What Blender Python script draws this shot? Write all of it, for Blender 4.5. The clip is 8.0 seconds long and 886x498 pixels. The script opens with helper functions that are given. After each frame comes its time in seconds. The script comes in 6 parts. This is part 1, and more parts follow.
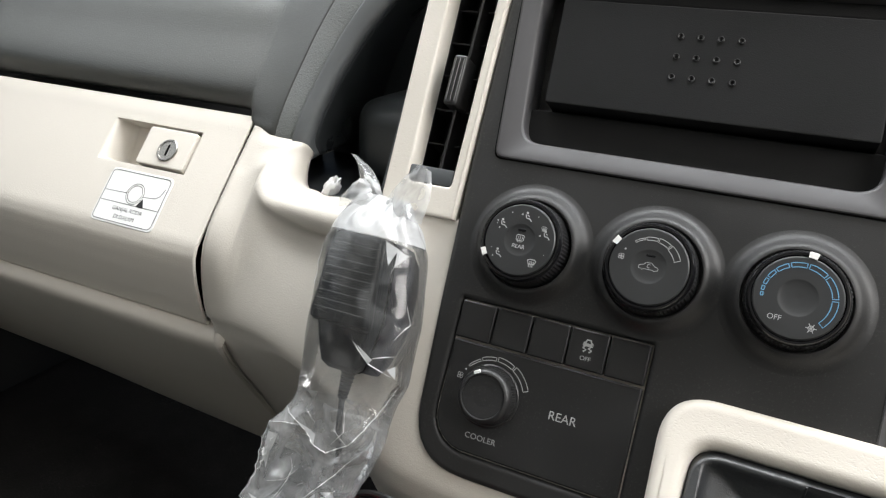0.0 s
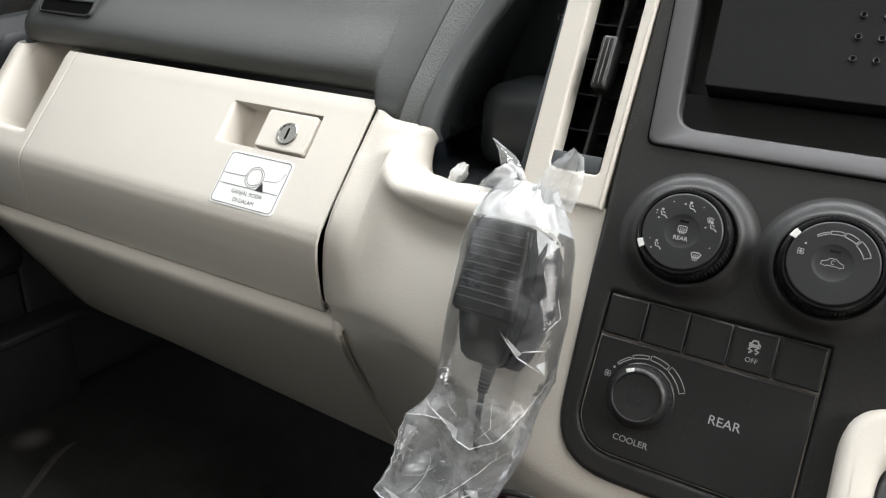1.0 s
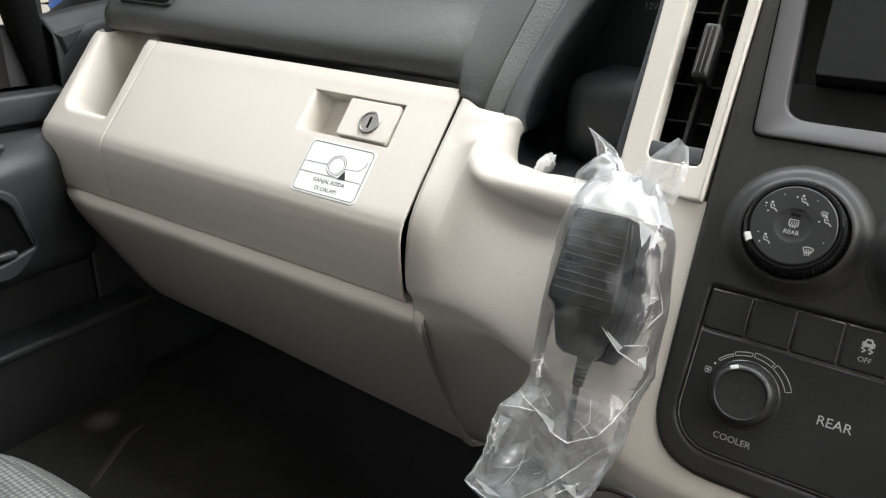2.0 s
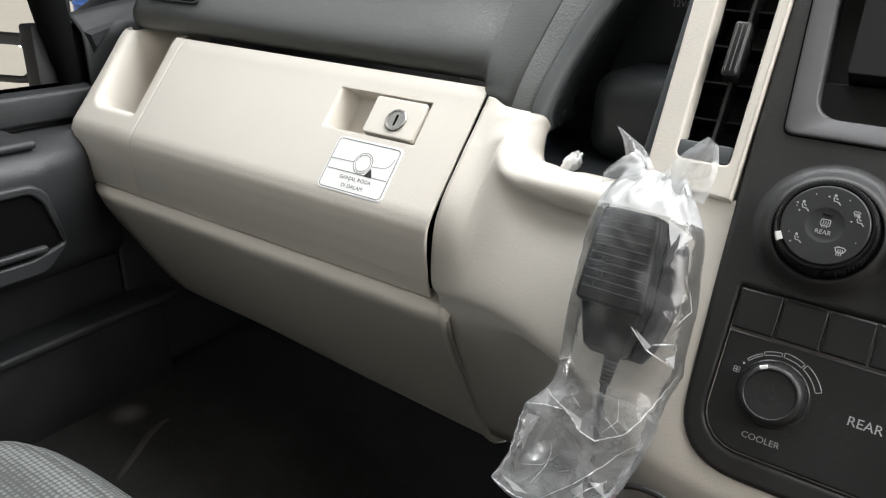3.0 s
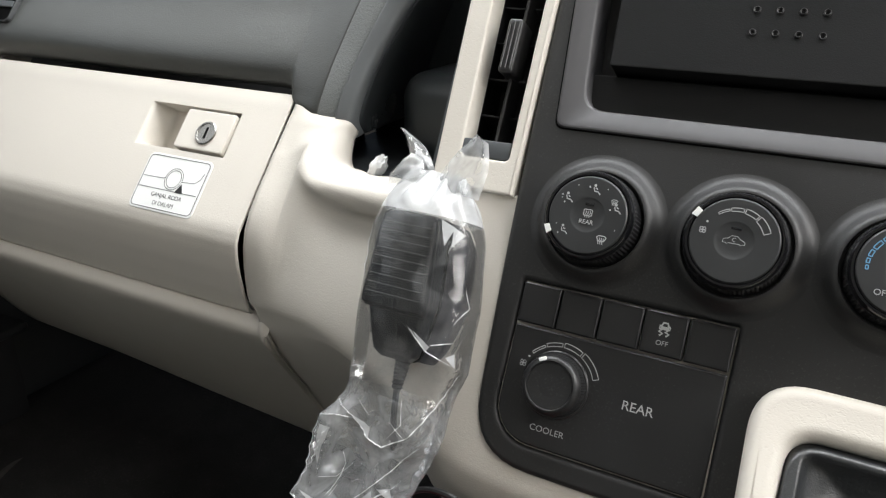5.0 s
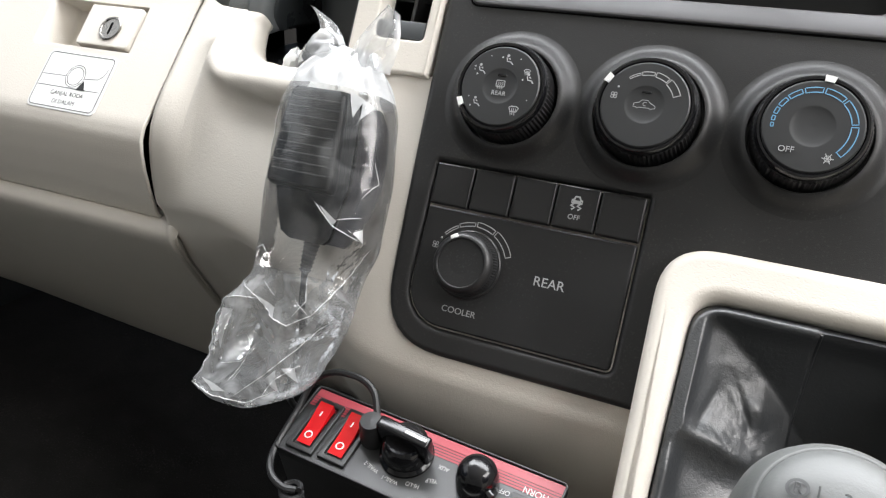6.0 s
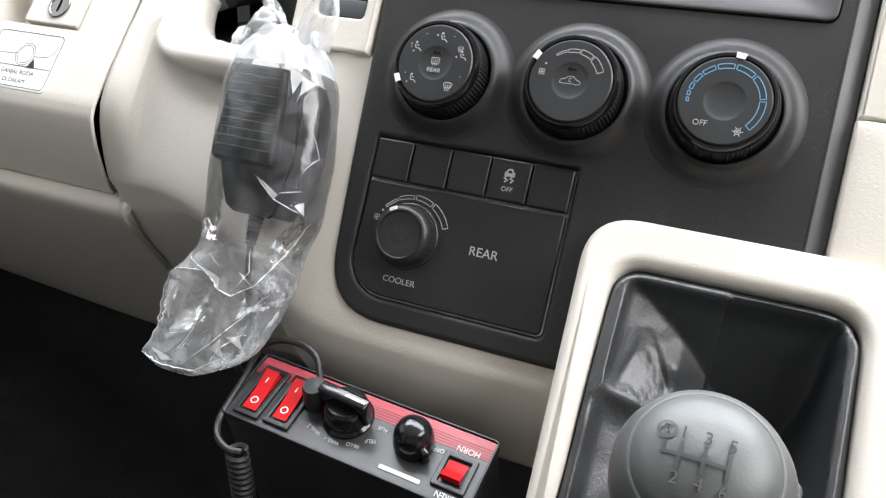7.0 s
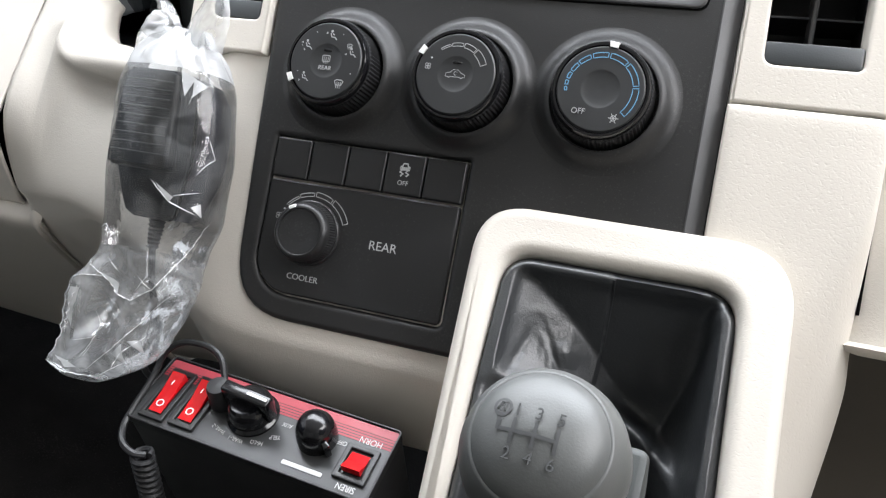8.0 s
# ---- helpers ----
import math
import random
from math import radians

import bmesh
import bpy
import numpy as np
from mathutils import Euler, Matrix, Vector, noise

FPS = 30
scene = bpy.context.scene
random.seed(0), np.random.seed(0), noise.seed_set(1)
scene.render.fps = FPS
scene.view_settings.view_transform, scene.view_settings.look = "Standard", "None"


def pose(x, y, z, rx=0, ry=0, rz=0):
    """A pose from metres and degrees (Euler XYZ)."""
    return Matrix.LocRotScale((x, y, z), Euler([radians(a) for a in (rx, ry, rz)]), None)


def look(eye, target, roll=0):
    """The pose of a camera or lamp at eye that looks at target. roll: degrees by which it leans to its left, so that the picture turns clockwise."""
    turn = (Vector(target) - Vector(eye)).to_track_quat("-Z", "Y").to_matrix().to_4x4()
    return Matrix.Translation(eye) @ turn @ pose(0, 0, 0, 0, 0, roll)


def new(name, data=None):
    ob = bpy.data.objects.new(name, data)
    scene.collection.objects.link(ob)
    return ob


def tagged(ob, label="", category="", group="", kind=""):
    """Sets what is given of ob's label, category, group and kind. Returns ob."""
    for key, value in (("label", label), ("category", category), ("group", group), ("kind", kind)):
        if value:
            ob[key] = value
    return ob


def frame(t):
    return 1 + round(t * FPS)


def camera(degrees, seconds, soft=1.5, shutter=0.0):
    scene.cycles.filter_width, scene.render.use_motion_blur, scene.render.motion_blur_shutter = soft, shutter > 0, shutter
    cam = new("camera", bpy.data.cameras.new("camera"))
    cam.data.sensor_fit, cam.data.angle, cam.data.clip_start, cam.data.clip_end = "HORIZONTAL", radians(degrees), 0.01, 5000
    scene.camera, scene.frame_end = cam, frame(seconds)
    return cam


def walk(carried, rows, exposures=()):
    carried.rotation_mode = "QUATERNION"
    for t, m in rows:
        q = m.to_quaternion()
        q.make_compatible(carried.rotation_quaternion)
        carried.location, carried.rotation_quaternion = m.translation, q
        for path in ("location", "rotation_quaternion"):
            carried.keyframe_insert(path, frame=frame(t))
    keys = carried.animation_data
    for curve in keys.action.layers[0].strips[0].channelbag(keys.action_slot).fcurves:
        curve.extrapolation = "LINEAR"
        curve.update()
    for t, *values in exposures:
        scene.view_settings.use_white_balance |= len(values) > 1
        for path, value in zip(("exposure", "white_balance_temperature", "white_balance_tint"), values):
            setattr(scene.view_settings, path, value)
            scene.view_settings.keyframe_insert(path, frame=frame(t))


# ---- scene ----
cam = camera(62.32, 8.0, soft=1.2)
# seconds, eye in metres, turn in degrees
PATH = [
    (0.0, 0.0614, -0.4293, 0.8731, 68.34, -2.47, 26.44),
    (0.5, 0.0384, -0.4335, 0.8695, 68.11, -2.67, 28.71),
    (1.0, -0.0023, -0.4419, 0.8574, 67.89, -2.43, 30.49),
    (1.5, -0.0257, -0.4482, 0.8474, 67.86, -2.30, 32.42),
    (1.7, -0.0305, -0.4529, 0.8497, 67.50, -2.24, 32.98),
    (2.8, -0.0409, -0.4638, 0.8525, 67.21, -2.19, 34.56),
    (3.0, -0.0403, -0.4641, 0.8529, 66.98, -2.04, 34.89),
    (3.5, -0.0350, -0.4664, 0.8569, 67.15, -2.24, 34.93),
    (4.0, -0.0134, -0.4429, 0.8665, 67.06, -1.10, 34.47),
    (4.5, 0.0121, -0.4250, 0.8677, 67.61, -0.55, 31.97),
    (5.0, 0.0346, -0.4105, 0.8525, 67.65, -0.59, 28.42),
    (5.2, 0.0412, -0.4091, 0.8405, 67.83, -0.92, 27.26),
    (6.3, 0.0651, -0.4125, 0.7852, 65.41, -2.70, 24.07),
    (6.5, 0.0694, -0.4156, 0.7870, 64.93, -2.72, 23.76),
    (7.0, 0.0878, -0.4170, 0.7959, 64.64, -2.66, 22.89),
    (7.5, 0.1168, -0.4225, 0.8081, 64.56, -1.90, 21.34),
    (8.0, 0.1292, -0.4079, 0.7981, 64.53, -1.51, 19.75),
]
walk(cam, [(t, pose(x, y, z, rx, ry, rz)) for t, x, y, z, rx, ry, rz in PATH],
     [(0.0, 0.42, 6500, 10), (5.0, 0.36, 6500, 10), (6.5, 0.74, 6400, 12), (8.0, 0.60, 6250, 12)])

# ---- light ----
world = bpy.data.worlds.new("sky")
scene.world = world
world.use_nodes = True
wn = world.node_tree.nodes
sky = wn.new("ShaderNodeTexSky")
sky.sky_type = "NISHITA"
sky.sun_disc = False
sky.sun_elevation = radians(63)
sky.sun_rotation = radians(166)
wn["Background"].inputs["Strength"].default_value = 0.010
world.node_tree.links.new(sky.outputs["Color"], wn["Background"].inputs["Color"])

sun = new("sun", bpy.data.lights.new("sun", "SUN"))
sun.data.energy = 4.0
sun.data.angle = radians(4)
sun.data.color = (1.0, 0.96, 0.9)
sun.matrix_world = look((0.8, -3.2, 6.5), (0, 0, 0))


def window_light(name, eye, target, sx, sy, watts, color):
    ob = new(name, bpy.data.lights.new(name, "AREA"))
    ob.data.shape = "RECTANGLE"
    ob.data.size, ob.data.size_y, ob.data.energy, ob.data.color = sx, sy, watts, color
    ob.matrix_world = look(eye, target)
    return ob


# daylight through the windscreen and two front door windows; behind, an added fill lamp
window_light("windscreen_light", (0.0, 0.27, 1.40), (0.0, -0.02, 0.70), 1.50, 0.52, 25.0, (0.95, 0.98, 1.0))
window_light("windscreen_foot_light", (0.0, 0.45, 1.15), (0.0, -0.08, 0.80), 1.50, 0.40, 12.5, (0.95, 0.98, 1.0))
window_light("door_window_light", (-0.88, -0.10, 1.14), (-0.1, 0.05, 0.80), 0.95, 0.46, 1.3, (0.95, 0.98, 1.0))
window_light("driver_window_light", (0.88, -0.22, 1.30), (0.0, -0.02, 0.66), 0.80, 0.40, 8.0, (1.0, 0.98, 0.95))
window_light("rear_fill_light", (0.30, -2.4, 1.35), (0.0, 0.0, 0.65), 1.2, 0.5, 0.2, (1.0, 0.98, 0.95))

# ---- materials ----


def nodes_of(name):
    m = bpy.data.materials.new(name)
    m.use_nodes = True
    nt = m.node_tree
    return m, nt, nt.nodes["Principled BSDF"]


def surface(name, color, rough=0.5, metal=0.0, grain=0.0, grain_size=0.0012, tint=0.06, tint_size=0.05,
            spec=0.5, coat=0.0, cells=False, scuff=0.08, sheen=0.0):
    """A procedural surface: colour varied at a coarse and a fine scale, roughness worn, and a fine relief."""
    m, nt, b = nodes_of(name)
    n, k = nt.nodes, nt.links
    co = n.new("ShaderNodeTexCoord")
    big = n.new("ShaderNodeTexNoise")
    big.inputs["Scale"].default_value = 1.0 / tint_size
    big.inputs["Detail"].default_value = 6
    k.new(co.outputs["Object"], big.inputs["Vector"])
    fine = n.new("ShaderNodeTexNoise")
    fine.inputs["Scale"].default_value = 1.0 / max(grain_size, 1e-4)
    fine.inputs["Detail"].default_value = 2
    k.new(co.outputs["Object"], fine.inputs["Vector"])
    mix = n.new("ShaderNodeMixRGB")
    mix.inputs["Color1"].default_value = (*[c * (1 - tint) for c in color], 1)
    mix.inputs["Color2"].default_value = (*[min(1, c * (1 + tint)) for c in color], 1)
    add = n.new("ShaderNodeMath")
    add.operation = "MULTIPLY_ADD"
    add.inputs[1].default_value = 0.35
    k.new(fine.outputs["Fac"], add.inputs[0])
    k.new(big.outputs["Fac"], add.inputs[2])
    sub = n.new("ShaderNodeMath")
    sub.operation = "SUBTRACT"
    sub.inputs[1].default_value = 0.175
    k.new(add.outputs[0], sub.inputs[0])
    k.new(sub.outputs[0], mix.inputs["Fac"])
    k.new(mix.outputs["Color"], b.inputs["Base Color"])
    wear = n.new("ShaderNodeMapRange")
    wear.inputs["From Min"].default_value, wear.inputs["From Max"].default_value = 0.3, 0.7
    wear.inputs["To Min"].default_value, wear.inputs["To Max"].default_value = rough - scuff, min(1, rough + scuff)
    k.new(big.outputs["Fac"], wear.inputs["Value"])
    k.new(wear.outputs["Result"], b.inputs["Roughness"])
    b.inputs["Metallic"].default_value = metal
    b.inputs["Specular IOR Level"].default_value = spec
    b.inputs["Coat Weight"].default_value = coat
    b.inputs["Sheen Weight"].default_value = sheen
    if grain > 0:
        bump = n.new("ShaderNodeBump")
        bump.inputs["Strength"].default_value = grain
        bump.inputs["Distance"].default_value = grain_size * 0.5
        if cells:
            v = n.new("ShaderNodeTexVoronoi")
            v.feature = "SMOOTH_F1"
            v.inputs["Scale"].default_value = 1.0 / grain_size
            v.inputs["Randomness"].default_value = 1.0
            warp = n.new("ShaderNodeMixRGB")
            warp.blend_type = "ADD"
            warp.inputs["Fac"].default_value = 0.004
            k.new(co.outputs["Object"], warp.inputs["Color1"])
            k.new(fine.outputs["Color"], warp.inputs["Color2"])
            k.new(warp.outputs["Color"], v.inputs["Vector"])
            k.new(v.outputs["Distance"], bump.inputs["Height"])
        else:
            k.new(fine.outputs["Fac"], bump.inputs["Height"])
        k.new(bump.outputs["Normal"], b.inputs["Normal"])
    return m


def plain(name, color, rough=0.5, metal=0.0):
    m, nt, b = nodes_of(name)
    b.inputs["Base Color"].default_value = (*color, 1)
    b.inputs["Roughness"].default_value = rough
    b.inputs["Metallic"].default_value = metal
    return m


def wrinkle(m, size, strength):
    """Leather-like relief: fine stretched wrinkles crossing one another."""
    nt = m.node_tree
    n, k = nt.nodes, nt.links
    co = n.new("ShaderNodeTexCoord")
    heights = []
    for turn, sc in (((0.3, 0.2, 0.9), 1.0), ((-0.4, 0.5, 2.1), 1.3)):
        mp = n.new("ShaderNodeMapping")
        mp.inputs["Rotation"].default_value = turn
        mp.inputs["Scale"].default_value = (1.0, 1.7, 1.0)
        k.new(co.outputs["Object"], mp.inputs["Vector"])
        v = n.new("ShaderNodeTexNoise")
        v.noise_type = "RIDGED_MULTIFRACTAL"
        v.inputs["Scale"].default_value = sc / size
        v.inputs["Detail"].default_value = 1.5
        v.inputs["Distortion"].default_value = 0.6
        k.new(mp.outputs["Vector"], v.inputs["Vector"])
        heights.append(v.outputs["Fac"])
    add = n.new("ShaderNodeMath")
    add.operation = "ADD"
    k.new(heights[0], add.inputs[0])
    k.new(heights[1], add.inputs[1])
    bump = n.new("ShaderNodeBump")
    bump.invert = True
    bump.inputs["Strength"].default_value = strength
    bump.inputs["Distance"].default_value = size * 0.06
    k.new(add.outputs[0], bump.inputs["Height"])
    k.new(bump.outputs["Normal"], n["Principled BSDF"].inputs["Normal"])


BEIGE = surface("beige_grained_plastic", (0.60, 0.56, 0.50), 0.50, grain=0.20, grain_size=0.0013, tint=0.03, cells=True)
WRINKLED = surface("beige_wrinkled_plastic", (0.60, 0.56, 0.50), 0.50, tint=0.03, grain=0.0)
wrinkle(WRINKLED, 0.0026, 0.62)
BEIGE_SMOOTH = surface("beige_smooth_plastic", (0.60, 0.56, 0.50), 0.52, grain=0.15, grain_size=0.0012, tint=0.03)
PAD = surface("dark_grey_grained_plastic", (0.052, 0.0545, 0.0505), 0.38, spec=0.9, grain=0.36, grain_size=0.0012, tint=0.10, cells=True)
# beige trim under the knee panel, its shade put into a dull brown colour
FOOT_SHADE = surface("shaded_beige_plastic", (0.14, 0.12, 0.095), 0.6, grain=0.3, grain_size=0.0013, tint=0.10)
TRAY = surface("slate_black_tray_plastic", (0.040, 0.045, 0.048), 0.33, grain=0.2, grain_size=0.0009, tint=0.1)
# edge strip and rim: paler than the pad, daylight put into their colour
PAD_EDGE = surface("lit_pebbled_plastic", (0.170, 0.178, 0.176), 0.42, spec=0.8, grain=0.55, grain_size=0.0017, tint=0.10, cells=True)
RIM_PLASTIC = surface("lit_slate_plastic", (0.135, 0.143, 0.148), 0.40, spec=0.7, grain=0.12, grain_size=0.0009, tint=0.08)
PAD_SMOOTH = surface("slate_smooth_plastic", (0.060, 0.065, 0.069), 0.40, grain=0.12, grain_size=0.0009, tint=0.08)
DARK = surface("black_matte_plastic", (0.009, 0.009, 0.010), 0.62, grain=0.3, grain_size=0.001, tint=0.15)
FASCIA = surface("black_fine_grained_plastic", (0.0205, 0.0203, 0.0204), 0.42, spec=0.45, grain=0.4, grain_size=0.0005, tint=0.12)
BUTTON = surface("satin_black_plastic", (0.0175, 0.0175, 0.018), 0.40, grain=0.15, grain_size=0.0006, tint=0.1)
KNOB_FACE = surface("charcoal_knob_face", (0.026, 0.027, 0.028), 0.42, grain=0.12, grain_size=0.0005, tint=0.08)
GLOSS = surface("gloss_black_plastic", (0.006, 0.006, 0.007), 0.14, tint=0.1, scuff=0.05)
BEZEL = surface("dark_silver_paint", (0.066, 0.064, 0.067), 0.48, metal=0.2, grain=0.10, grain_size=0.0005, tint=0.05)
EDGE = surface("dark_grey_edge_plastic", (0.055, 0.055, 0.057), 0.45, grain=0.2, grain_size=0.0006, tint=0.08)
COVER = surface("black_rough_plastic", (0.0065, 0.0066, 0.0068), 0.58, spec=0.22, grain=0.25, grain_size=0.0008, tint=0.15)
# near-black without gloss, also used as painted shade in gaps and recesses
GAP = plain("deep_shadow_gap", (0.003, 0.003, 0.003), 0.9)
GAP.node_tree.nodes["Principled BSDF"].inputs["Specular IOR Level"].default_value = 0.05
PRINT = plain("pale_grey_print", (0.40, 0.41, 0.41), 0.55)
BLUE_PRINT = plain("pale_blue_print", (0.13, 0.32, 0.50), 0.55)
PALE = plain("worn_white_print", (0.52, 0.52, 0.51), 0.5)
WHITE = plain("white_pointer", (0.80, 0.80, 0.78), 0.4)
CARPET = surface("black_carpet", (0.0215, 0.0208, 0.0203), 0.95, grain=1.0, grain_size=0.0016, tint=0.5, tint_size=0.035, spec=0.12)
CARPET_WORN = surface("worn_black_carpet", (0.045, 0.043, 0.041), 0.9, grain=0.8, grain_size=0.0022, tint=0.5, tint_size=0.03, spec=0.15)


def dust_patch(m, place, radius, color):
    """A pale patch of dust rubbed into a surface round one place."""
    nt = m.node_tree
    n, k = nt.nodes, nt.links
    b = n["Principled BSDF"]
    base = b.inputs["Base Color"].links[0].from_socket
    co = n.new("ShaderNodeTexCoord")
    far = n.new("ShaderNodeVectorMath")
    far.operation = "DISTANCE"
    far.inputs[1].default_value = place
    k.new(co.outputs["Object"], far.inputs[0])
    fade = n.new("ShaderNodeMapRange")
    fade.interpolation_type = "SMOOTHSTEP"
    fade.inputs["From Min"].default_value, fade.inputs["From Max"].default_value = 0.0, radius
    fade.inputs["To Min"].default_value, fade.inputs["To Max"].default_value = 1.0, 0.0
    k.new(far.outputs["Value"], fade.inputs["Value"])
    mix = n.new("ShaderNodeMixRGB")
    mix.inputs["Color2"].default_value = (*color, 1)
    k.new(fade.outputs["Result"], mix.inputs["Fac"])
    k.new(base, mix.inputs["Color1"])
    k.new(mix.outputs["Color"], b.inputs["Base Color"])


def specks(m, size, cover, color):
    """Fine pale dust caught in a dark grain."""
    nt = m.node_tree
    n, k = nt.nodes, nt.links
    b = n["Principled BSDF"]
    base = b.inputs["Base Color"].links[0].from_socket
    co = n.new("ShaderNodeTexCoord")
    tex = n.new("ShaderNodeTexNoise")
    tex.inputs["Scale"].default_value = 1.0 / size
    tex.inputs["Detail"].default_value = 2
    k.new(co.outputs["Object"], tex.inputs["Vector"])
    wide = n.new("ShaderNodeTexNoise")
    wide.inputs["Scale"].default_value = 22
    wide.inputs["Detail"].default_value = 4
    k.new(co.outputs["Object"], wide.inputs["Vector"])
    add = n.new("ShaderNodeMath")
    add.operation = "MULTIPLY_ADD"
    add.inputs[1].default_value = 0.45
    k.new(wide.outputs["Fac"], add.inputs[0])
    k.new(tex.outputs["Fac"], add.inputs[2])
    mask = n.new("ShaderNodeMapRange")
    mask.inputs["From Min"].default_value, mask.inputs["From Max"].default_value = 1.0 - cover, 1.12 - cover
    mask.inputs["To Max"].default_value = 0.55
    k.new(add.outputs[0], mask.inputs["Value"])
    mix = n.new("ShaderNodeMixRGB")
    mix.inputs["Color2"].default_value = (*color, 1)
    k.new(mask.outputs["Result"], mix.inputs["Fac"])
    k.new(base, mix.inputs["Color1"])
    k.new(mix.outputs["Color"], b.inputs["Base Color"])


specks(FASCIA, 0.0012, 0.17, (0.050, 0.049, 0.047))
specks(BUTTON, 0.0012, 0.12, (0.048, 0.048, 0.048))
specks(PAD, 0.0020, 0.12, (0.12, 0.12, 0.11))
specks(CARPET, 0.0020, 0.16, (0.050, 0.048, 0.046))
dust_patch(CARPET, (-0.822, -0.030, 0.26), 0.030, (0.12, 0.114, 0.110))
LEATHER = surface("black_leather", (0.0215, 0.0232, 0.0250), 0.40, spec=0.9, grain=0.24, grain_size=0.0016, tint=0.15, cells=True)
KNOB_GREY = surface("grey_shift_knob_plastic", (0.082, 0.085, 0.083), 0.46, grain=0.12, grain_size=0.0009, tint=0.06)
KNOB_DARK = surface("dark_grey_collar_plastic", (0.038, 0.042, 0.041), 0.5, grain=0.15, grain_size=0.0009, tint=0.06)
ENGRAVE = plain("dark_engraving", (0.032, 0.033, 0.034), 0.6)
MIC = surface("black_microphone_plastic", (0.010, 0.0115, 0.0135), 0.40, grain=0.3, grain_size=0.0008, tint=0.1)
MIC_BACK = surface("slate_microphone_plastic", (0.022, 0.022, 0.028), 0.45, grain=0.2, grain_size=0.0008, tint=0.1)
MIC_SLOT = plain("microphone_slot_edge", (0.13, 0.14, 0.135), 0.4)
RUBBER = surface("black_rubber", (0.015, 0.015, 0.016), 0.5, grain=0.1, grain_size=0.001)
BOX = surface("black_painted_steel", (0.016, 0.016, 0.017), 0.45, grain=0.2, grain_size=0.0009, tint=0.15)
BOX_FACE = surface("grey_printed_faceplate", (0.034, 0.035, 0.036), 0.38, grain=0.1, grain_size=0.0006, tint=0.06)
RED_PRINT = surface("red_printed_stripe", (0.36, 0.045, 0.062), 0.45, tint=0.06)
STEEL = surface("worn_steel", (0.30, 0.29, 0.27), 0.26, metal=1.0, tint=0.1)
STICKER = surface("white_glossy_sticker", (0.74, 0.74, 0.72), 0.6, tint=0.02)
INK = plain("black_ink", (0.012, 0.012, 0.012), 0.5)


def woven():
    """Grey woven cloth: a regular dotted weave of about 5 mm."""
    m, nt, b = nodes_of("grey_woven_fabric")
    n, k = nt.nodes, nt.links
    co = n.new("ShaderNodeTexCoord")
    v = n.new("ShaderNodeTexVoronoi")
    v.inputs["Scale"].default_value = 190
    v.inputs["Randomness"].default_value = 0.12
    k.new(co.outputs["Object"], v.inputs["Vector"])
    fine = n.new("ShaderNodeTexNoise")
    fine.inputs["Scale"].default_value = 900
    k.new(co.outputs["Object"], fine.inputs["Vector"])
    ramp = n.new("ShaderNodeValToRGB")
    ramp.color_ramp.elements[0].position, ramp.color_ramp.elements[0].color = 0.25, (0.30, 0.31, 0.30, 1)
    ramp.color_ramp.elements[1].position, ramp.color_ramp.elements[1].color = 0.60, (0.12, 0.125, 0.12, 1)
    k.new(v.outputs["Distance"], ramp.inputs["Fac"])
    mul = n.new("ShaderNodeMixRGB")
    mul.blend_type = "MULTIPLY"
    mul.inputs["Fac"].default_value = 0.5
    k.new(ramp.outputs["Color"], mul.inputs["Color1"])
    k.new(fine.outputs["Fac"], mul.inputs["Color2"])
    k.new(mul.outputs["Color"], b.inputs["Base Color"])
    bump = n.new("ShaderNodeBump")
    bump.invert = True
    bump.inputs["Strength"].default_value = 0.6
    bump.inputs["Distance"].default_value = 0.002
    k.new(v.outputs["Distance"], bump.inputs["Height"])
    k.new(bump.outputs["Normal"], b.inputs["Normal"])
    b.inputs["Roughness"].default_value = 0.9
    b.inputs["Specular IOR Level"].default_value = 0.15
    return m


FABRIC = woven()
DOOR = surface("charcoal_door_plastic", (0.0155, 0.0163, 0.0170), 0.52, grain=0.4, grain_size=0.0016, tint=0.1, cells=True)
DOOR_SOFT = surface("slate_armrest_plastic", (0.0150, 0.0160, 0.0172), 0.54, grain=0.4, grain_size=0.0016, tint=0.1, cells=True)
HEADLINER = surface("pale_headliner_fabric", (0.55, 0.54, 0.51), 0.9, grain=0.3, grain_size=0.002)
BODY = surface("white_body_paint", (0.75, 0.75, 0.74), 0.25, coat=0.5, tint=0.02)
CONCRETE = surface("pale_concrete", (0.46, 0.44, 0.39), 0.85, grain=0.5, grain_size=0.01, tint=0.12, tint_size=0.6)
BLUE = surface("blue_plastic_drum", (0.03, 0.09, 0.30), 0.45, tint=0.1)
BLUE_CAR = surface("dark_blue_car_paint", (0.02, 0.05, 0.16), 0.25, coat=0.6, tint=0.05)
WALLPAINT = surface("white_yard_wall", (0.74, 0.73, 0.68), 0.8, grain=0.4, grain_size=0.01, tint=0.06, tint_size=0.8)
TISSUE = surface("white_tissue", (0.80, 0.80, 0.80), 0.8, tint=0.03)


def red_lens():
    m, nt, b = nodes_of("red_translucent_plastic")
    b.inputs["Base Color"].default_value = (0.62, 0.008, 0.012, 1)
    b.inputs["Roughness"].default_value = 0.18
    b.inputs["Subsurface Weight"].default_value = 0.3
    b.inputs["Subsurface Radius"].default_value = (0.004, 0.0005, 0.0005)
    b.inputs["Coat Weight"].default_value = 0.4
    return m


RED = red_lens()


def mirror_glass():
    m, nt, b = nodes_of("mirror_glass")
    b.inputs["Base Color"].default_value = (0.85, 0.86, 0.86, 1)
    b.inputs["Metallic"].default_value = 1.0
    b.inputs["Roughness"].default_value = 0.03
    return m


MIRROR = mirror_glass()


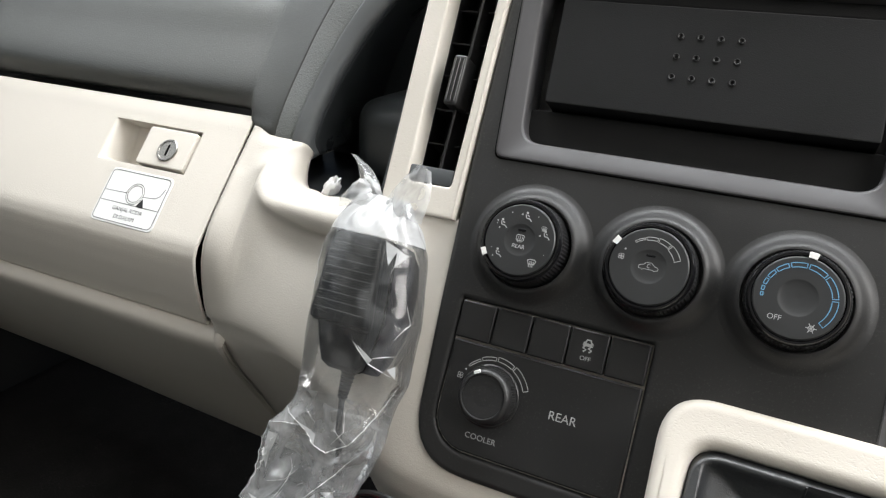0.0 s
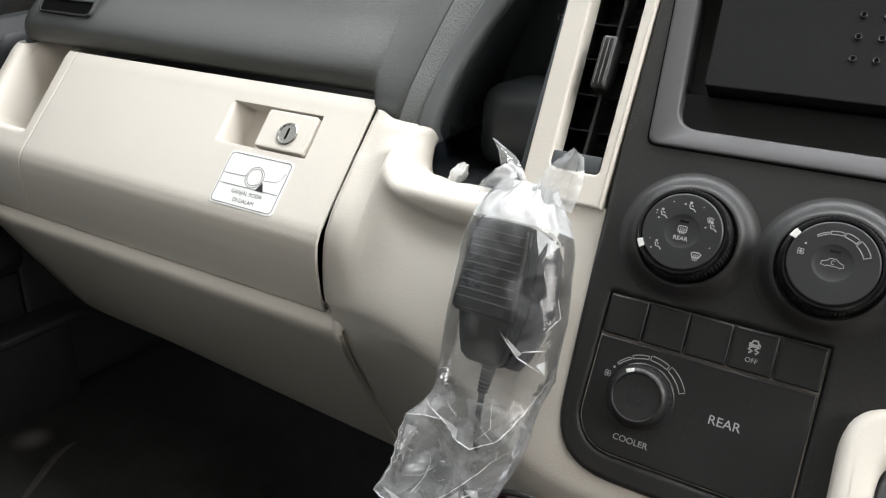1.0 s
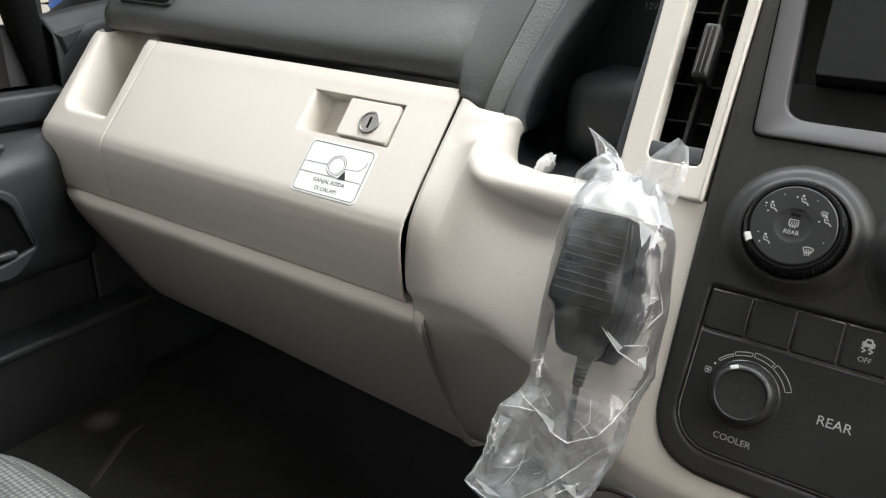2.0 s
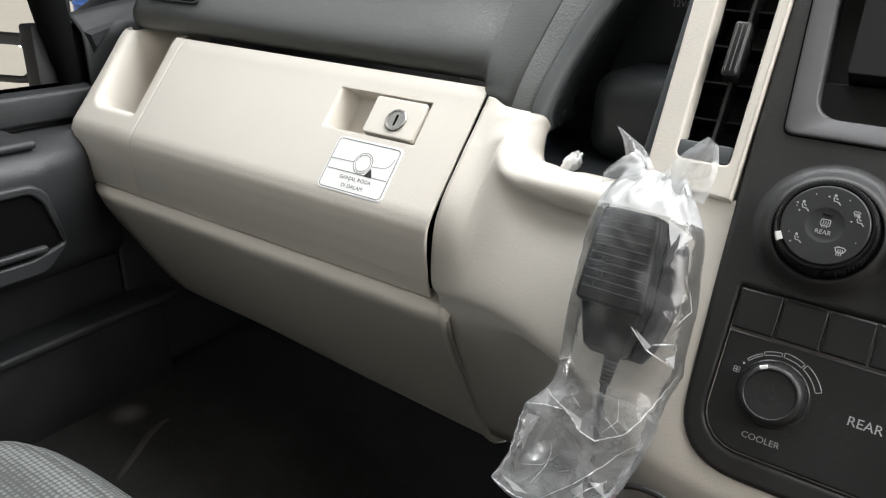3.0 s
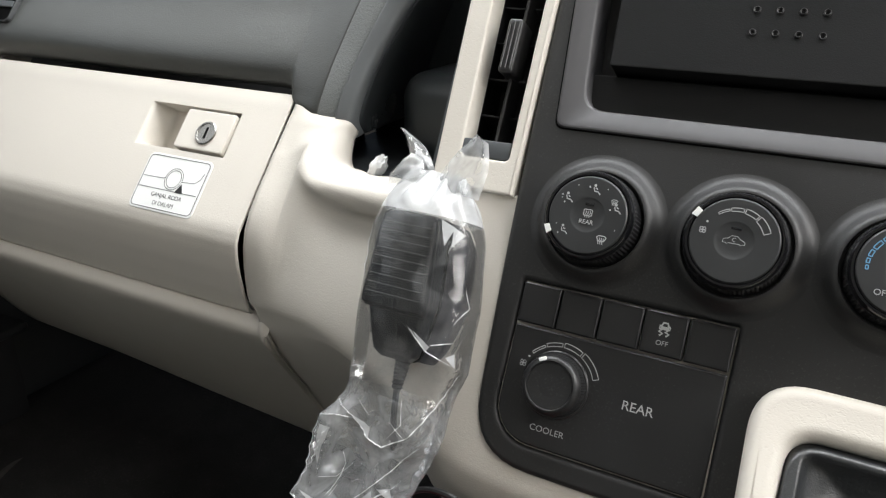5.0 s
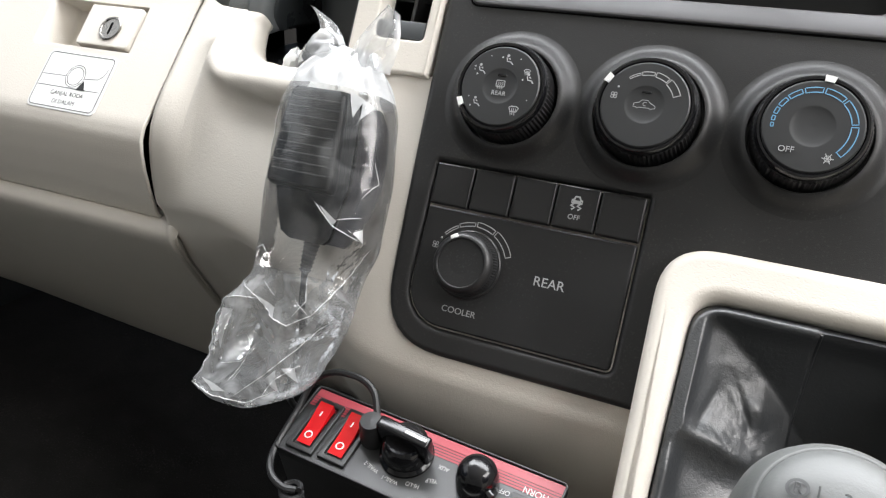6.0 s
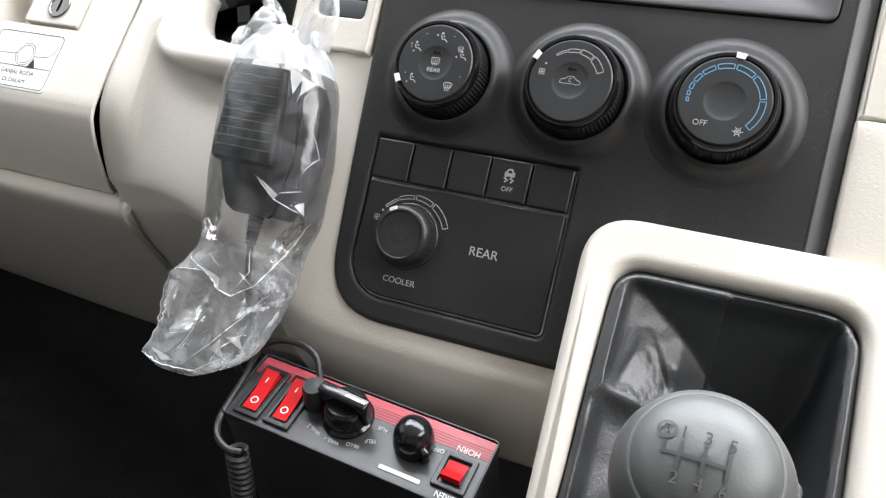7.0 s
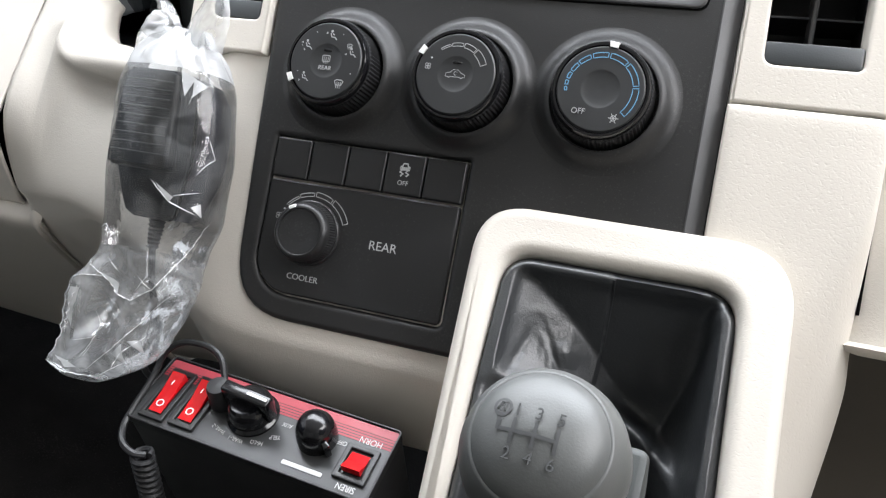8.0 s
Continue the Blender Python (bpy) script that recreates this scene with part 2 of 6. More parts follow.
def film_material(name, haze, haze_top, bump_size=0.012):
    """Thin clear plastic: mostly seen through, a patchy milky veil, sharp gloss on its folds."""
    m, nt, b = nodes_of(name)
    n, k = nt.nodes, nt.links
    out = n["Material Output"]
    clear = n.new("ShaderNodeBsdfTransparent")
    clear.inputs["Color"].default_value = (0.985, 0.99, 0.99, 1)
    milk = n.new("ShaderNodeBsdfTranslucent")
    milk.inputs["Color"].default_value = (0.90, 0.91, 0.92, 1)
    dif = n.new("ShaderNodeBsdfDiffuse")
    dif.inputs["Color"].default_value = (0.90, 0.91, 0.92, 1)
    gloss = n.new("ShaderNodeBsdfGlossy")
    gloss.inputs["Roughness"].default_value = 0.09
    co = n.new("ShaderNodeTexCoord")
    tex = n.new("ShaderNodeTexNoise")
    tex.inputs["Scale"].default_value = 1.0 / bump_size
    tex.inputs["Detail"].default_value = 3
    k.new(co.outputs["Object"], tex.inputs["Vector"])
    bump = n.new("ShaderNodeBump")
    bump.inputs["Strength"].default_value = 0.35
    bump.inputs["Distance"].default_value = 0.004
    k.new(tex.outputs["Fac"], bump.inputs["Height"])
    k.new(bump.outputs["Normal"], gloss.inputs["Normal"])
    patch = n.new("ShaderNodeTexNoise")
    patch.inputs["Scale"].default_value = 38
    patch.inputs["Detail"].default_value = 4
    patch.inputs["Distortion"].default_value = 1.2
    k.new(co.outputs["Object"], patch.inputs["Vector"])
    amount = n.new("ShaderNodeMapRange")
    amount.inputs["From Min"].default_value, amount.inputs["From Max"].default_value = 0.42, 0.70
    amount.inputs["To Min"].default_value, amount.inputs["To Max"].default_value = haze, haze_top
    k.new(patch.outputs["Fac"], amount.inputs["Value"])
    veil = n.new("ShaderNodeMixShader")
    veil.inputs["Fac"].default_value = 0.5
    k.new(milk.outputs[0], veil.inputs[1])
    k.new(dif.outputs[0], veil.inputs[2])
    a = n.new("ShaderNodeMixShader")
    k.new(amount.outputs["Result"], a.inputs["Fac"])
    k.new(clear.outputs[0], a.inputs[1])
    k.new(veil.outputs[0], a.inputs[2])
    fres = n.new("ShaderNodeFresnel")
    fres.inputs["IOR"].default_value = 1.50
    k.new(bump.outputs["Normal"], fres.inputs["Normal"])
    lift = n.new("ShaderNodeMath")
    lift.operation = "MULTIPLY_ADD"
    lift.inputs[1].default_value = 0.7
    lift.inputs[2].default_value = 0.02
    lift.use_clamp = True
    k.new(fres.outputs[0], lift.inputs[0])
    g = n.new("ShaderNodeMixShader")
    k.new(lift.outputs[0], g.inputs["Fac"])
    k.new(a.outputs[0], g.inputs[1])
    k.new(gloss.outputs[0], g.inputs[2])
    k.new(g.outputs[0], out.inputs["Surface"])
    return m


FILM = film_material("clear_plastic_film", 0.030, 0.19)
FILM_FOOT = film_material("crumpled_plastic_film", 0.16, 0.50, 0.009)
FILM_EAR = film_material("stiff_plastic_film", 0.26, 0.55)
FILM_WHITE = film_material("milky_plastic_film", 0.62, 0.88)
# opaque white for the highlights along the film's folds
FOLD = surface("white_fold_glint", (0.85, 0.86, 0.87), 0.25, tint=0.05)

# ---- building helpers ----
PM = pose(0, 0, 0.70, -28, 0, 0)  # the centre panel's own frame: x across, z up its slope, -y towards the cabin


def thing(name, label, category, base, group="", kind=""):
    ob = new(name)
    ob.location = base
    ob.empty_display_size = 0.02
    return tagged(ob, label, category, group, kind)


def link(name, me, material, parent=None, label=""):
    if material:
        me.materials.append(material)
    ob = new(name, me)
    if parent:
        ob.parent = parent
        if parent.type == "EMPTY":
            ob.matrix_parent_inverse = Matrix.Translation(-parent.location)
    if label:
        tagged(ob, label)
    return ob


def mesh(name, verts, faces, material, parent=None, label="", m=None, sharp=35.0):
    me = bpy.data.meshes.new(name)
    vs = [tuple(m @ Vector(v)) for v in verts] if m else [tuple(v) for v in verts]
    me.from_pydata(vs, [], faces)
    bm = bmesh.new()
    bm.from_mesh(me)
    bmesh.ops.recalc_face_normals(bm, faces=bm.faces)
    bm.to_mesh(me)
    bm.free()
    me.shade_smooth()
    me.set_sharp_from_angle(angle=radians(sharp))
    return link(name, me, material, parent, label)


def join(*pieces):
    vs, fs = [], []
    for v, f in pieces:
        o = len(vs)
        vs += list(v)
        fs += [tuple(i + o for i in q) for q in f]
    return vs, fs


def rrect(u0, v0, u1, v1, r=0.002, n=5):
    rs = r if isinstance(r, (list, tuple)) else [r] * 4
    out = []
    for (cx, cy, a, q) in ((u1, v0, -90, rs[0]), (u1, v1, 0, rs[1]), (u0, v1, 90, rs[2]), (u0, v0, 180, rs[3])):
        sx, sy = (1 if cx == u1 else -1), (1 if cy == v1 else -1)
        for i in range(n + 1):
            t = radians(a + 90 * i / n)
            out.append((cx - sx * q + q * math.cos(t), cy - sy * q + q * math.sin(t)))
    return out


def rpoly(pts, radii, n=8):
    """A polygon with rounded corners, counter-clockwise."""
    out, k = [], len(pts)
    for i, p in enumerate(pts):
        p = Vector(p)
        a, b = (Vector(pts[i - 1]) - p), (Vector(pts[(i + 1) % k]) - p)
        r = radii[i]
        if r <= 0:
            out.append(tuple(p))
            continue
        a, b = p + a.normalized() * r, p + b.normalized() * r
        for j in range(n + 1):
            t = j / n
            out.append(tuple(a * (1 - t) ** 2 + p * 2 * t * (1 - t) + b * t * t))
    return out


def inset(poly, d):
    out, k = [], len(poly)
    for i in range(k):
        p, a, b = (Vector(poly[j % k]) for j in (i, i - 1, i + 1))
        e, f = (p - a), (b - p)
        if e.length < 1e-9 or f.length < 1e-9:
            e = f = (b - a)
        e, f = e.normalized(), f.normalized()
        n1, n2 = Vector((-e.y, e.x)), Vector((-f.y, f.x))
        h = n1 + n2
        h = h / max(h.length_squared, 0.4) * 2
        out.append(tuple(p + h * d))
    return out


def plate(outer, holes=(), front=0.0, back=0.01, bev=0.001, steps=2):
    """A plate in the x-z plane with rounded front rims; front is the smaller y."""
    bm = bmesh.new()
    rims, backs = [], []
    for sign, loop in [(1, outer)] + [(-1, h) for h in holes]:
        rows = []
        for s in range(steps + 1):
            t = math.pi / 2 * s / steps
            y, d = front + bev * (1 - math.sin(t)), bev * (1 - math.cos(t))
            rows.append([bm.verts.new((u, y, v)) for u, v in inset(loop, sign * d)])
        rows.insert(0, [bm.verts.new((u, back, v)) for u, v in loop])
        rows.append([bm.verts.new((u, front, v)) for u, v in inset(loop, sign * (bev + min(0.0005, 0.4 * bev)))])
        k = len(loop)
        for a, b in zip(rows, rows[1:]):
            for i in range(k):
                bm.faces.new((a[i], a[(i + 1) % k], b[(i + 1) % k], b[i]))
        rims.append(rows[-1])
        backs.append(rows[0])
    for group in (rims, backs):
        edges = []
        for r in group:
            edges += [bm.edges.get((r[i], r[(i + 1) % len(r)])) for i in range(len(r))]
        bmesh.ops.triangle_fill(bm, use_beauty=True, edges=edges)
    bm.verts.index_update()
    vs = [tuple(v.co) for v in bm.verts]
    fs = [tuple(v.index for v in f.verts) for f in bm.faces]
    bm.free()
    return vs, fs


def lathe(profile, n=48, c=(0, 0), wobble=None):
    """Turned about the panel's outward axis: profile of (radius, height towards the cabin)."""
    vs, fs = [], []
    for i in range(n):
        a = 2 * math.pi * i / n
        for j, (r, h) in enumerate(profile):
            rr = r + (wobble(i, j) if wobble else 0)
            vs.append((c[0] + rr * math.cos(a), -h, c[1] + rr * math.sin(a)))
    k = len(profile)
    for i in range(n):
        o, p = i * k, ((i + 1) % n) * k
        for j in range(k - 1):
            fs.append((o + j, o + j + 1, p + j + 1, p + j))
    if profile[-1][0] > 1e-6:
        fs.append(tuple(i * k + k - 1 for i in range(n)))
    if profile[0][0] > 1e-6:
        fs.append(tuple(i * k for i in reversed(range(n))))
    return vs, fs


def stroke(pts, w, h=0.0003, closed=False):
    """A raised printed line along pts in the x-z plane."""
    k = len(pts)
    P = [Vector(p) for p in pts]
    vs, fs = [], []
    for i in range(k):
        a = P[i - 1] if (i > 0 or closed) else P[i]
        b = P[(i + 1) % k] if (i < k - 1 or closed) else P[i]
        d = (b - a).normalized()
        nn = Vector((-d.y, d.x)) * w / 2
        for s in (1, -1):
            q = P[i] + nn * s
            vs.append((q.x, -h, q.y))
    for i in range(k if closed else k - 1):
        a, b = 2 * i, 2 * ((i + 1) % k)
        fs.append((a, a + 1, b + 1, b))
    return vs, fs


def disc(c, r, h=0.0003, n=12):
    vs = [(c[0] + r * math.cos(2 * math.pi * i / n), -h, c[1] + r * math.sin(2 * math.pi * i / n)) for i in range(n)]
    return vs, [tuple(range(n))]


def arc(c, r, a0, a1, n=10):
    return [(c[0] + r * math.cos(radians(a0 + (a1 - a0) * i / n)), c[1] + r * math.sin(radians(a0 + (a1 - a0) * i / n))) for i in range(n + 1)]


def lift(piece, h):
    return [(x, y - h, z) for x, y, z in piece[0]], piece[1]


def sector(c, r0, r1, a0, a1, w, h=0.0003):
    loop = arc(c, r1, a0, a1) + arc(c, r0, a1, a0)
    return stroke(loop, w, h, closed=True)


def tube(pts, r, n=10, closed_ends=True):
    P = [Vector(p) for p in pts]
    vs, fs = [], []
    up = Vector((0.13, 0.31, 0.94))
    for i, p in enumerate(P):
        d = (P[min(i + 1, len(P) - 1)] - P[max(i - 1, 0)]).normalized()
        a = d.cross(up).normalized()
        b = d.cross(a)
        rr = r[i] if isinstance(r, (list, tuple)) else r
        for j in range(n):
            t = 2 * math.pi * j / n
            vs.append(tuple(p + a * rr * math.cos(t) + b * rr * math.sin(t)))
    for i in range(len(P) - 1):
        for j in range(n):
            fs.append((i * n + j, i * n + (j + 1) % n, (i + 1) * n + (j + 1) % n, (i + 1) * n + j))
    if closed_ends:
        fs += [tuple(range(n)), tuple((len(P) - 1) * n + j for j in range(n))]
    return vs, fs


def spline(pts, per=8):
    P = np.array(pts, float)
    P = np.vstack([2 * P[0] - P[1], P, 2 * P[-1] - P[-2]])
    out = []
    for i in range(1, len(P) - 2):
        for s in range(per):
            t = s / per
            a, b, c, d = P[i - 1:i + 3]
            out.append(0.5 * (2 * b + (c - a) * t + (2 * a - 5 * b + 4 * c - d) * t * t + (3 * b - a - 3 * c + d) * t ** 3))
    out.append(P[-2])
    return [tuple(p) for p in out]


def even_spline(pts, per=8):
    """A curve through pts that doesn't swing out where close and wide steps meet."""
    P = np.array(pts, float)
    P = np.vstack([2 * P[0] - P[1], P, 2 * P[-1] - P[-2]])
    t = np.concatenate([[0], np.cumsum(np.sqrt(np.maximum(np.linalg.norm(np.diff(P, axis=0), axis=1), 1e-7)))])
    out = []
    for i in range(1, len(P) - 2):
        t0, t1, t2, t3 = t[i - 1:i + 3]
        a, b, c, d = P[i - 1:i + 3]
        m1 = (t2 - t1) * ((b - a) / (t1 - t0) - (c - a) / (t2 - t0) + (c - b) / (t2 - t1))
        m2 = (t2 - t1) * ((c - b) / (t2 - t1) - (d - b) / (t3 - t1) + (d - c) / (t3 - t2))
        for s in range(per):
            u = s / per
            out.append((2 * u ** 3 - 3 * u * u + 1) * b + (u ** 3 - 2 * u * u + u) * m1 + (3 * u * u - 2 * u ** 3) * c + (u ** 3 - u * u) * m2)
    out.append(P[-2])
    return [tuple(p) for p in out]


def grid_faces(a, b, close_b=False):
    fs = []
    for i in range(a - 1):
        for j in range(b - 1 + close_b):
            jj = (j + 1) % b
            fs.append((i * b + j, i * b + jj, (i + 1) * b + jj, (i + 1) * b + j))
    return fs


def skin(name, stations, material, parent, label="", per=4, per_x=3, thick=0.003, m=None, sharp=50, even=False):
    """A moulded skin lofted through stations, each a list of (x, y, z) with equally many rows."""
    curve = even_spline if even else spline
    rows = [curve(s, per) for s in stations]
    cols = list(zip(*rows))
    cols = [curve(c, per_x) for c in cols]
    a, b = len(cols[0]), len(cols)
    vs = [cols[j][i] for i in range(a) for j in range(b)]
    ob = mesh(name, vs, grid_faces(a, b), material, parent, label, m=m, sharp=sharp)
    sol = ob.modifiers.new("thickness", "SOLIDIFY")
    sol.thickness = thick
    sol.offset = -1
    return ob


def slab(x0, y0, z0, x1, y1, z1, r=0.003, seg=2):
    bm = bmesh.new()
    bmesh.ops.create_cube(bm, size=1)
    for v in bm.verts:
        v.co = Vector(((x0 + x1) / 2 + v.co.x * (x1 - x0), (y0 + y1) / 2 + v.co.y * (y1 - y0), (z0 + z1) / 2 + v.co.z * (z1 - z0)))
    if r > 0:
        bmesh.ops.bevel(bm, geom=bm.edges[:], offset=r, segments=seg, affect="EDGES", profile=0.5)
    bm.verts.index_update()
    vs, fs = [tuple(v.co) for v in bm.verts], [tuple(v.index for v in f.verts) for f in bm.faces]
    bm.free()
    return vs, fs


def words(name, body, size, at, material, parent, m, turn=0.0, align="CENTER", wide=1.0, depth=0.00012, label=""):
    """Raised lettering in the x-z plane of m, at (x, z, height)."""
    cu = bpy.data.curves.new(name, "FONT")
    cu.body, cu.size, cu.extrude = body, size, depth
    cu.align_x, cu.align_y = align, "CENTER"
    tmp = bpy.data.objects.new(name, cu)
    me = bpy.data.meshes.new_from_object(tmp)
    bpy.data.objects.remove(tmp)
    bpy.data.curves.remove(cu)
    me.transform(m @ pose(at[0], -at[2], at[1], 90, 0, 0) @ pose(0, 0, 0, 0, 0, turn) @ Matrix.Diagonal((wide, 1, 1, 1)))
    me.materials.clear()
    return link(name, me, material, parent, label)

# ---- cabin shell ----
def box_part(name, a, b, material, parent=None, label="", r=0.003):
    v, f = slab(*a, *b, r=r)
    return mesh(name, v, f, material, parent, label)


floor = box_part("floor", (-0.95, -3.0, 0.02), (0.95, 0.85, 0.06), CARPET, r=0)
tagged(floor, "black carpet on the cabin floor", "floor", kind="structure")
ceiling = box_part("ceiling", (-0.95, -3.0, 1.62), (0.95, 0.22, 1.66), HEADLINER, r=0)
tagged(ceiling, "pale fabric headliner", "ceiling", kind="structure")
wall_rear = box_part("wall_rear", (-0.95, -3.04, 0.02), (0.95, -3.0, 1.62), HEADLINER, r=0)
tagged(wall_rear, "pale trim closing the rear of the cabin", "wall", kind="structure")
wall_front = box_part("wall_front", (-0.95, 0.85, 0.02), (0.95, 0.89, 0.80), CARPET, r=0)
tagged(wall_front, "black firewall behind the dashboard", "wall", kind="structure")
for sx, nm in ((-1, "wall_left"), (1, "wall_right")):
    xs = sorted((0.93 * sx, 0.97 * sx))
    w = box_part(nm, (xs[0], -3.0, 0.02), (xs[1], -1.05, 1.45), HEADLINER, r=0)
    tagged(w, "pale side trim of the load space", "wall", kind="structure")
    w = box_part("trim", (xs[0], -3.0, 1.45), (xs[1], 0.22, 1.62), HEADLINER, r=0)
    tagged(w, "pale trim above the side windows", "trim", kind="structure")

# ---- dashboard ----
dash = thing("dashboard", "beige and charcoal moulded plastic van dashboard", "dashboard", (-0.35, 0.2, 0.06))

# top pad in charcoal, its passenger end curling round the open tray
PAD_ROWS = [(0.130, 0.7395), (0.092, 0.7410), (0.0735, 0.7425), (0.0652, 0.7500), (0.0672, 0.7680), (0.094, 0.799), (0.130, 0.838), (0.21, 0.868), (0.32, 0.905), (0.52, 0.93)]


def pad_station(x, dy=(), slant=0.0):
    out = []
    for i, (y, z) in enumerate(PAD_ROWS):
        if dy:
            y, z = y + dy[i][0], z + dy[i][1]
        out.append((x + slant * (z - 0.727), y, z))
    return out


RIM = [(0.070, 0.712), (0.060, 0.7255), (0.063, 0.742), (0.070, 0.760), (0.080, 0.782), (0.094, 0.815), (0.112, 0.855), (0.15, 0.90), (0.27, 0.94), (0.52, 0.96)]


def rim_station(x, slant, dy, bend=0.0):
    """The pad's end round the tray: leaning by slant, more so higher up by bend."""
    out = []
    for y, z in RIM:
        h = z - 0.727
        out.append((x + slant * h + bend * min(max(h, 0.0), 0.13) ** 2, y + dy, z))
    return out


END1 = [(0.064, 0.716), (0.0500, 0.7335), (0.0530, 0.743), (0.060, 0.758), (0.072, 0.775), (0.093, 0.803), (0.122, 0.842), (0.18, 0.882), (0.30, 0.92), (0.52, 0.945)]


def flare(x, k):
    """The pad's front lip running out over the beige corner: k from lip to corner."""
    return [(x, y0 + (y1 - y0) * k, z0 + (z1 - z0) * k) for (y0, z0), (y1, z1) in zip(PAD_ROWS, END1)]


skin("dash_pad", [pad_station(-0.846), pad_station(-0.80), pad_station(-0.60), pad_station(-0.45), pad_station(-0.400), flare(-0.378, 0.02), flare(-0.368, 0.14), flare(-0.360, 0.48), flare(-0.3545, 0.84)] +
     [[(a[0] * 0.5 - 0.1715, a[1] * 0.5 + y1 * 0.5, a[2] * 0.5 + z1 * 0.5) for a, (y1, z1) in zip(rim_station(-0.3265, 0.15, -0.011, 1.2), END1)], rim_station(-0.3262, 0.15, -0.0105, 1.2)],
     PAD, dash, "charcoal grained top pad", per=5, per_x=5, sharp=70)
skin("pad_border", [rim_station(-0.3262, 0.15, -0.0105, 1.2), rim_station(-0.3235, 0.16, -0.0105, 1.25), rim_station(-0.3180, 0.18, -0.0100, 1.35), rim_station(-0.3120, 0.19, -0.0090, 1.45), rim_station(-0.3092, 0.20, -0.0080, 1.5)], PAD_EDGE, dash, "grey pebbled edge strip of the pad, lightened for the daylight on it", per=5, per_x=4)
skin("tray_rim", [rim_station(-0.3092, 0.20, -0.0080, 1.5), rim_station(-0.3050, 0.19, -0.0068, 1.8), rim_station(-0.3012, 0.175, -0.0050, 2.1), rim_station(-0.2998, 0.17, -0.0030, 2.2), rim_station(-0.2996, 0.17, 0.0006, 2.2), rim_station(-0.3004, 0.17, 0.006, 2.2)], RIM_PLASTIC, dash, "smooth slate rim of the tray, lightened for the daylight on it", per=5, per_x=4)
# thin paler tube: the highlight along the rim's inner edge, put in as colour
mesh("rim_highlight", *tube(spline([(x + 0.0002, y, z) for x, y, z in rim_station(-0.2996, 0.17, -0.0004, 2.2)[2:8]], 6), 0.00055, 6), PAD_EDGE, dash, "thin worn edge of the tray rim")
skin("tray_wall", [rim_station(-0.3004, 0.17, 0.006, 2.2), rim_station(-0.3020, 0.17, 0.03, 2.2), rim_station(-0.3050, 0.17, 0.07, 2.2), rim_station(-0.308, 0.17, 0.14, 2.2)], TRAY, dash, "black inner wall of the tray", per=5, per_x=3)

# the dashboard's top going on across the middle to the driver's side
HOOD = [(0.150, 0.905), (0.110, 0.903), (0.092, 0.908), (0.086, 0.918), (0.094, 0.930), (0.13, 0.945), (0.25, 0.955), (0.52, 0.96)]
skin("dash_top", [[(x, y, z) for y, z in HOOD] for x in (-0.205, -0.05, 0.10, 0.30, 0.60, 0.90)], PAD, dash, "charcoal grained top over the middle", per=4, per_x=2)

# open tray: charcoal walls and floor behind the lip
mesh("tray_floor", *slab(-0.36, 0.022, 0.672, -0.190, 0.235, 0.686, 0.003), TRAY, dash)
mesh("tray_back", *slab(-0.36, 0.180, 0.675, -0.150, 0.20, 0.885, 0.004), TRAY, dash)
mesh("tray_housing", *slab(-0.283, 0.096, 0.686, -0.176, 0.19, 0.760, 0.021, 6), TRAY, dash, "rounded black housing inside the tray")
mesh("tray_side", *slab(-0.206, 0.010, 0.004, -0.1945, 0.20, 0.22, 0.003), TRAY, dash, m=PM)
words("socket_lettering", "12V/120W", 0.0075, (-0.2345, 0.809, -0.1775), PRINT, dash, Matrix.Identity(4))

